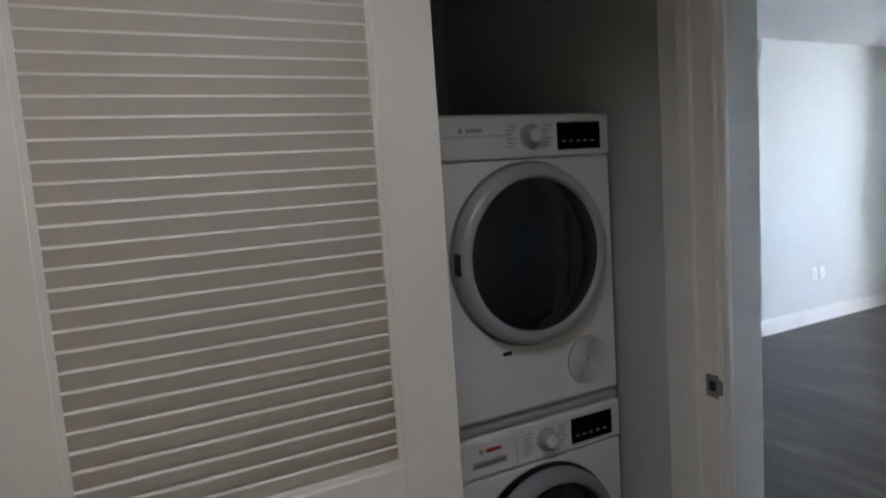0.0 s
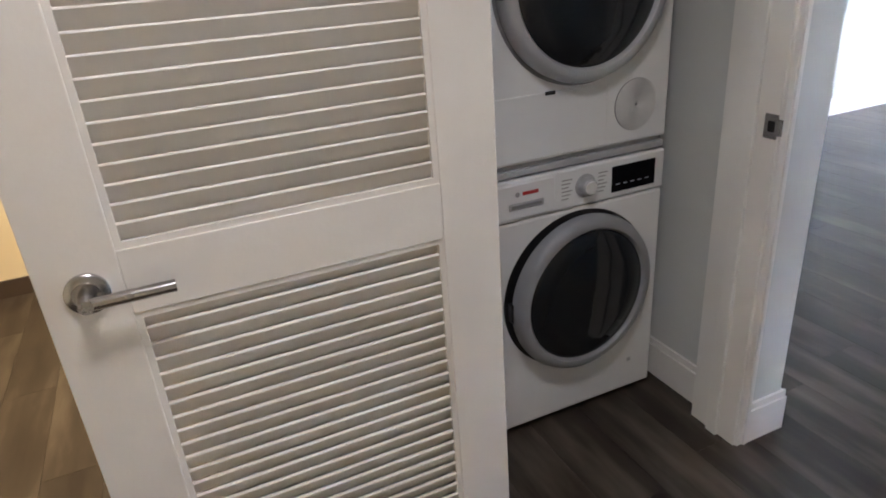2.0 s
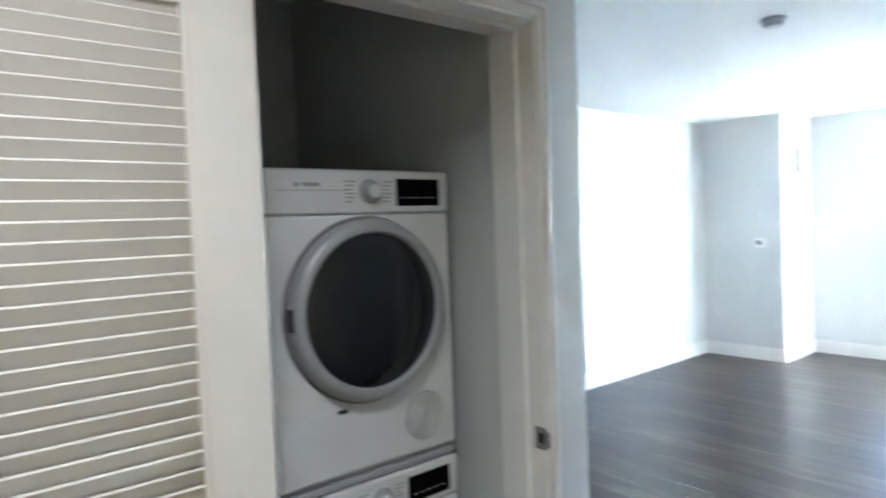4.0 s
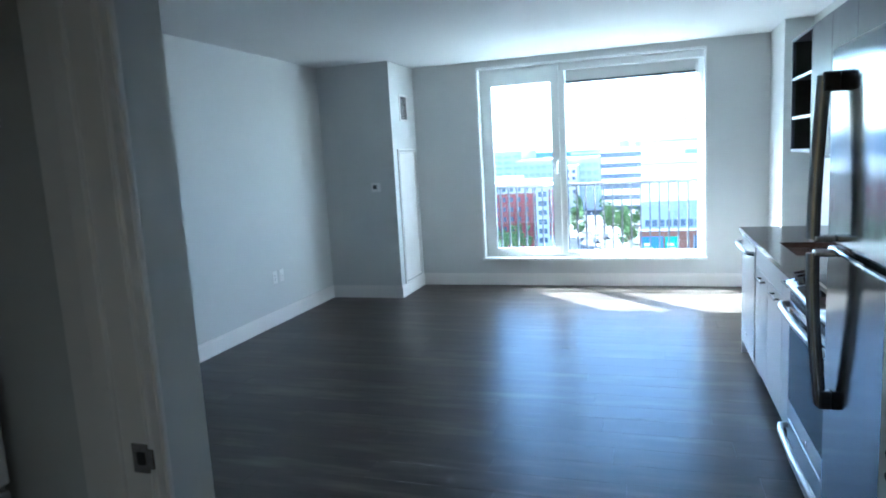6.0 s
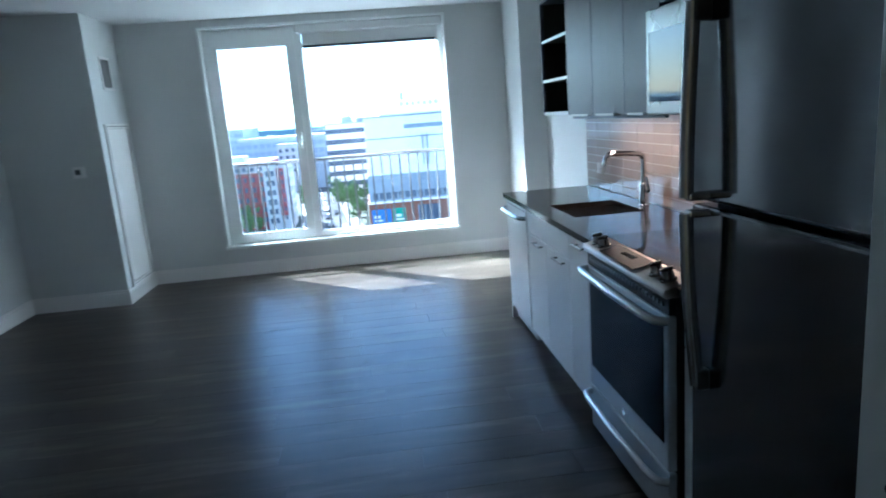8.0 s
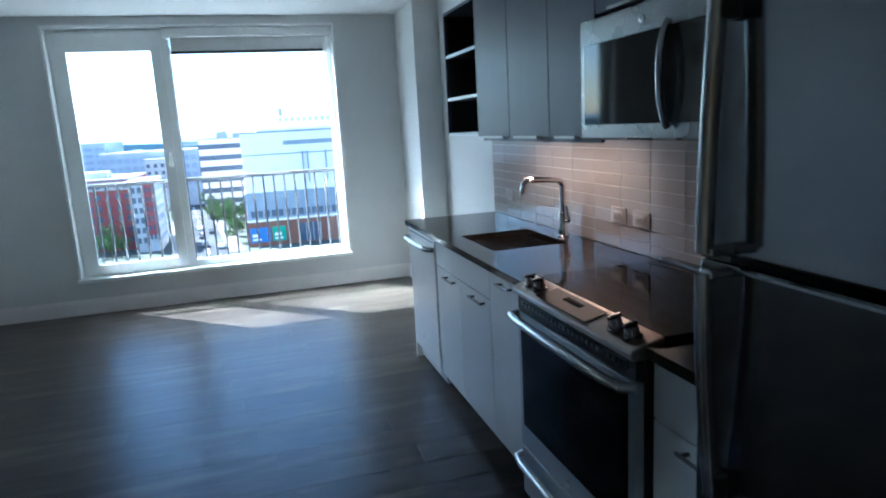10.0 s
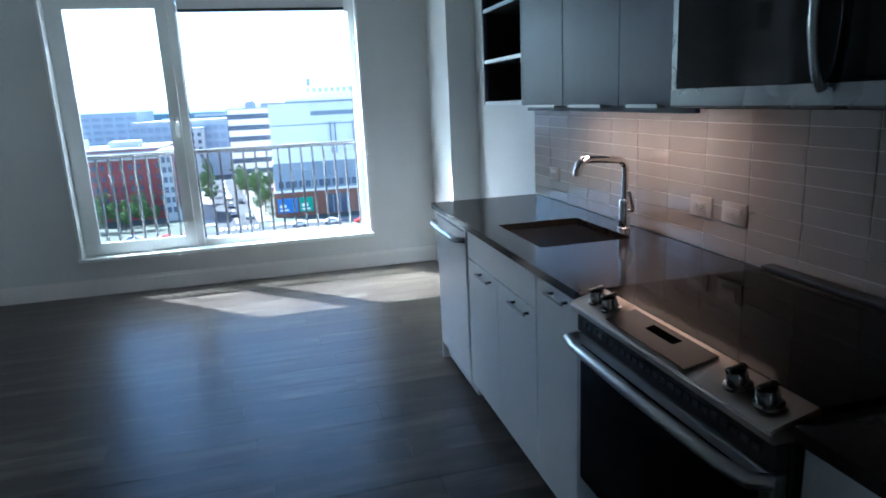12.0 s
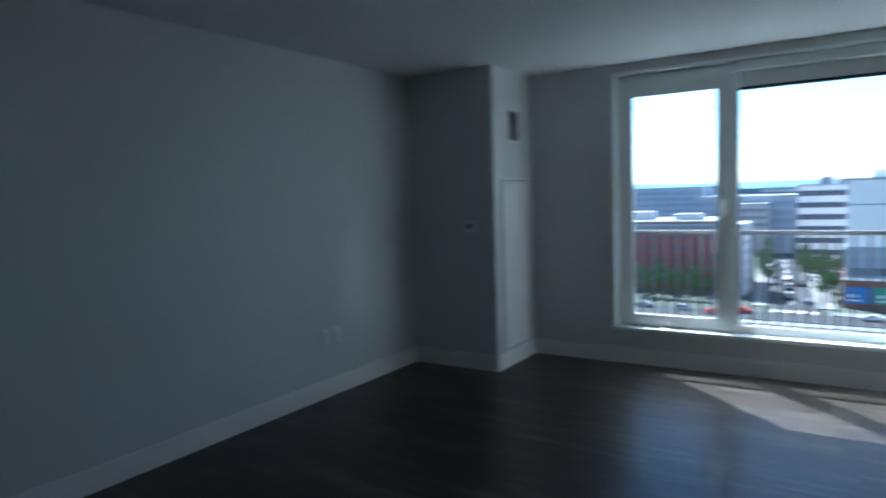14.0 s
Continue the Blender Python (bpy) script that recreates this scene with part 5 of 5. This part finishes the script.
# wooded belts between the town and the hills
for depth, top, seed in ((640, -11.5, 1.7), (980, -6.5, 4.4), (1650, -2.2, 8.8)):
    wbm = bmesh.new()
    last = None
    for i in range(161):
        x = (-0.62 + i * 0.008) * depth
        z = top + 2.4 * noise.noise(Vector((i * 0.31, seed, 0))) + 1.3 * noise.noise(Vector((i * 1.7, seed, 2.0)))
        v = [wbm.verts.new((x, depth, GZ)), wbm.verts.new((x, depth + 6, z)), wbm.verts.new((x, depth + 90, z - 1.5)), wbm.verts.new((x, depth + 120, GZ))]
        if last:
            for k in range(3):
                wbm.faces.new((last[k], v[k], v[k + 1], last[k + 1]))
        last = v
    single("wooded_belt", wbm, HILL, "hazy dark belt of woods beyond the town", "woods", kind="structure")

# hills on the horizon
hb = bmesh.new()
prev = None
for i in range(81):
    x = -3400 + i * 85
    z = 22 + 16 * noise.noise(Vector((x * 0.0012, 3.1, 0))) + 6 * noise.noise(Vector((x * 0.006, 9.4, 0)))
    a, b, c = hb.verts.new((x, 3900, GZ)), hb.verts.new((x, 4100, z)), hb.verts.new((x, 4500, GZ))
    if prev:
        hb.faces.new((prev[0], a, b, prev[1]))
        hb.faces.new((prev[1], b, c, prev[2]))
    prev = (a, b, c)
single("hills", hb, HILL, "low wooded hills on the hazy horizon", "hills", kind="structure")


def leaf_clumps(seed, r, n):
    """A crown of many small leaf sheets in uneven clumps."""
    rn = random.Random(seed)
    bm = bmesh.new()
    clumps = [(Vector((rn.gauss(0, 0.42), rn.gauss(0, 0.42), rn.gauss(0, 0.36))) * r, rn.uniform(0.22, 0.42) * r) for _ in range(13)]
    for _ in range(n):
        c, cr = rn.choice(clumps)
        p = c + Vector((rn.gauss(0, 1), rn.gauss(0, 1), rn.gauss(0, 1))).normalized() * cr * rn.uniform(0.55, 1.0)
        q = Euler((rn.uniform(0, 6.3), rn.uniform(0, 6.3), rn.uniform(0, 6.3))).to_matrix()
        s = rn.uniform(0.16, 0.30)
        bm.faces.new([bm.verts.new(p + q @ Vector(v) * s) for v in ((-1, -0.5, 0), (0, -0.8, 0.15), (1, 0, 0), (0, 0.8, 0.15))])
    return bm


def tree(seed, h):
    rn = random.Random(seed)
    t = thing("tree", (0, 0, 0), "leafy green street tree", "tree", "street trees")
    tb = sweep([(0, 0, 0), (0.06, 0.02, h * 0.25), (0.02, 0.06, h * 0.5), (0.0, 0.0, h * 0.75)], 0.16, 8)
    for k in range(5):
        a = k * 1.26 + rn.random()
        sweep([(0, 0, h * 0.38), (math.cos(a) * h * 0.12, math.sin(a) * h * 0.12, h * 0.55), (math.cos(a) * h * 0.22, math.sin(a) * h * 0.22, h * 0.68)], 0.07, 6, tb)
    part("trunk", tb, BARK, t)
    cb = leaf_clumps(seed, h * 0.42, 1100)
    bmesh.ops.translate(cb, verts=cb.verts[:], vec=(0, 0, h * 0.66))
    part("crown", cb, LEAF, t, smooth=False)
    return t


kinds = [tree(3, 8.0), tree(8, 6.5), tree(21, 9.0)]
spots = [(-7.6 - 0.08 * (y - 235) + dx, y) for y, dx in ((252, 2.6), (270, 3.0), (287, 2.4), (300, 2.5), (315, 0), (332, -0.6), (350, 0.4), (372, 0), (395, 0.3), (420, 0))]
spots += [(-20.5 - 0.08 * (y - 235), y) for y in (290, 312, 338, 366, 398)]
spots += [(x, y) for x, y in ((-62, 250), (-56, 246), (-51, 252), (-46, 247), (-41, 251), (-66, 246), (-72, 251), (-37.5, 246), (-79, 247), (-68, 238), (-60, 237), (-54, 239), (-48, 238), (-43, 236), (-39, 239), (-11, 318), (-6, 325), (-14, 305), (-3, 318), (-16, 328), (-9, 310))]
for i, (x, y) in enumerate(spots):
    m = pose(x, y, GZ + 0.1, 0, 0, i * 67)
    if i < 3:
        kinds[i].matrix_basis = m
    else:
        copy_thing(kinds[i % 3], m)
single("park_trees", leaf_clumps(77, 20.0, 2600), LEAF, "mass of green trees beside the avenue", "trees", kind="stuff", smooth=False).matrix_basis = Matrix.Translation((-33, 520, GZ + 5)) @ Matrix.Diagonal((1.0, 3.0, 0.35, 1))


def car(name, color, label):
    t = thing(name, (0, 0, 0), label, "car", "cars in the street")
    paint = material("car_paint", color, 0.25, vary=0.02)
    bm = bmesh.new()
    prof = [(-2.1, 0.35), (-2.15, 0.8), (-1.3, 0.95), (-0.6, 1.42), (0.9, 1.45), (1.7, 0.98), (2.15, 0.9), (2.2, 0.35)]
    r = [[bm.verts.new((x, y, z)) for x, z in prof] for y in (-0.88, 0.88)]
    for k in range(8):
        bm.faces.new((r[0][k], r[0][(k + 1) % 8], r[1][(k + 1) % 8], r[1][k]))
    bm.faces.new(r[0]); bm.faces.new(r[1][::-1])
    part("body", bm, paint, t, smooth=False)
    part("side_glass", boxes((-0.7, 1.0, -0.90, 0.90, 0.98, 1.34)), GLAZE, t, smooth=False)
    for x in (-1.35, 1.4):
        for y in (-0.85, 0.85):
            part("wheel", lathe([(0.33, -0.1), (0.33, 0.1)], Matrix.Translation((x, y, 0.33)) @ Matrix.Rotation(radians(90), 4, "X"), 16), BLACK, t)
    return t


cars = [car("car", (0.03, 0.03, 0.035), "black car in the street below"), car("car", (0.65, 0.66, 0.68), "white car in the street below"), car("car", (0.45, 0.03, 0.03), "red car in the street below"), car("car", (0.25, 0.27, 0.3), "grey car in the street below")]
places = [(-15.5, 250, 94), (2.5, 217, 2), (19, 213, 1), (-38, 216, 180), (-17.5, 273, 94), (-11, 243, -86), (-30, 212, 0), (11, 217, 0), (-54, 212, 0), (-48, 217, 180), (-62, 217, 180), (-19.5, 300, 94), (-15.0, 285, -86), (28, 216, 0), (-24, 217, 180), (24, 227, 0)]
for i, (x, y, a) in enumerate(places):
    m = pose(x, y, GZ + 0.16, 0, 0, a)
    if i < 4:
        cars[i].matrix_basis = m
    else:
        copy_thing(cars[(i * 3) % 4], m)

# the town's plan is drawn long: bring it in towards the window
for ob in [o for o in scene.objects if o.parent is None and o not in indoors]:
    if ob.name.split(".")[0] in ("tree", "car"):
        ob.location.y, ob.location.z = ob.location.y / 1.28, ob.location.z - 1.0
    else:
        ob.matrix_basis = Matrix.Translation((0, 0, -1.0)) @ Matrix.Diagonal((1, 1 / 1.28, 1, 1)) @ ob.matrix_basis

# ---- backsplash tiles ----
splash = structure("backsplash", boxes((WALL_X - 0.007, WALL_X - 0.001, -3.006, 0.034, CTOP + 0.001, 1.40)), GROUT, "white grout bed behind glossy tiles", "backsplash")
TW, TH, TG = 0.2195, 0.0515, 0.0030
tile_mesh = {}
for r in range(9):
    z = CTOP + 0.003 + r * (TH + TG)
    y1 = 0.034
    while y1 > -2.99:
        y0 = max(-3.004, y1 - TW)
        w = round(y1 - y0 - TG, 4)
        if w > 0.02:
            if w not in tile_mesh:
                tile_mesh[w] = to_mesh(cuboid(-0.0012, 0.003, -w / 2, w / 2, 0, TH, 0.0008, 1), "tile", TILE)
            ob = new("tile", tile_mesh[w])
            ob.parent = splash
            ob.location = (WALL_X - 0.0075, (y0 + y1) / 2, z)
            ob.rotation_euler = (0, radians(random.uniform(-0.35, 0.35)), radians(random.uniform(-0.15, 0.15)))
        y1 = y0

# ---- floor planks, running along x ----
PW, PL = 0.182, 1.22
plank_mesh = {}
row = 0
y = WIN_Y
while y > -7.0:
    y0 = max(y - PW, -7.05)
    shift = (row * 0.47) % 1.0 * PL
    x = LEFT_X - shift
    while x < 0.78:
        xa, xb = max(x, LEFT_X), min(x + PL, 0.78)
        if xb - xa > 0.03:
            key = (round(xb - xa, 3), round(y - y0, 3))
            if key[0] > 0.02:
                if key not in plank_mesh:
                    plank_mesh[key] = to_mesh(cuboid(-key[0] / 2 + 0.0003, key[0] / 2 - 0.0003, -key[1] / 2 + 0.0003, key[1] / 2 - 0.0003, -0.005, 0.0, 0.0006, 1), "plank", PLANK)
                ob = new("plank", plank_mesh[key])
                ob.parent = floor
                ob.location = ((xa + xb) / 2, (y + y0) / 2, 0)
        x += PL
    y = y0
    row += 1
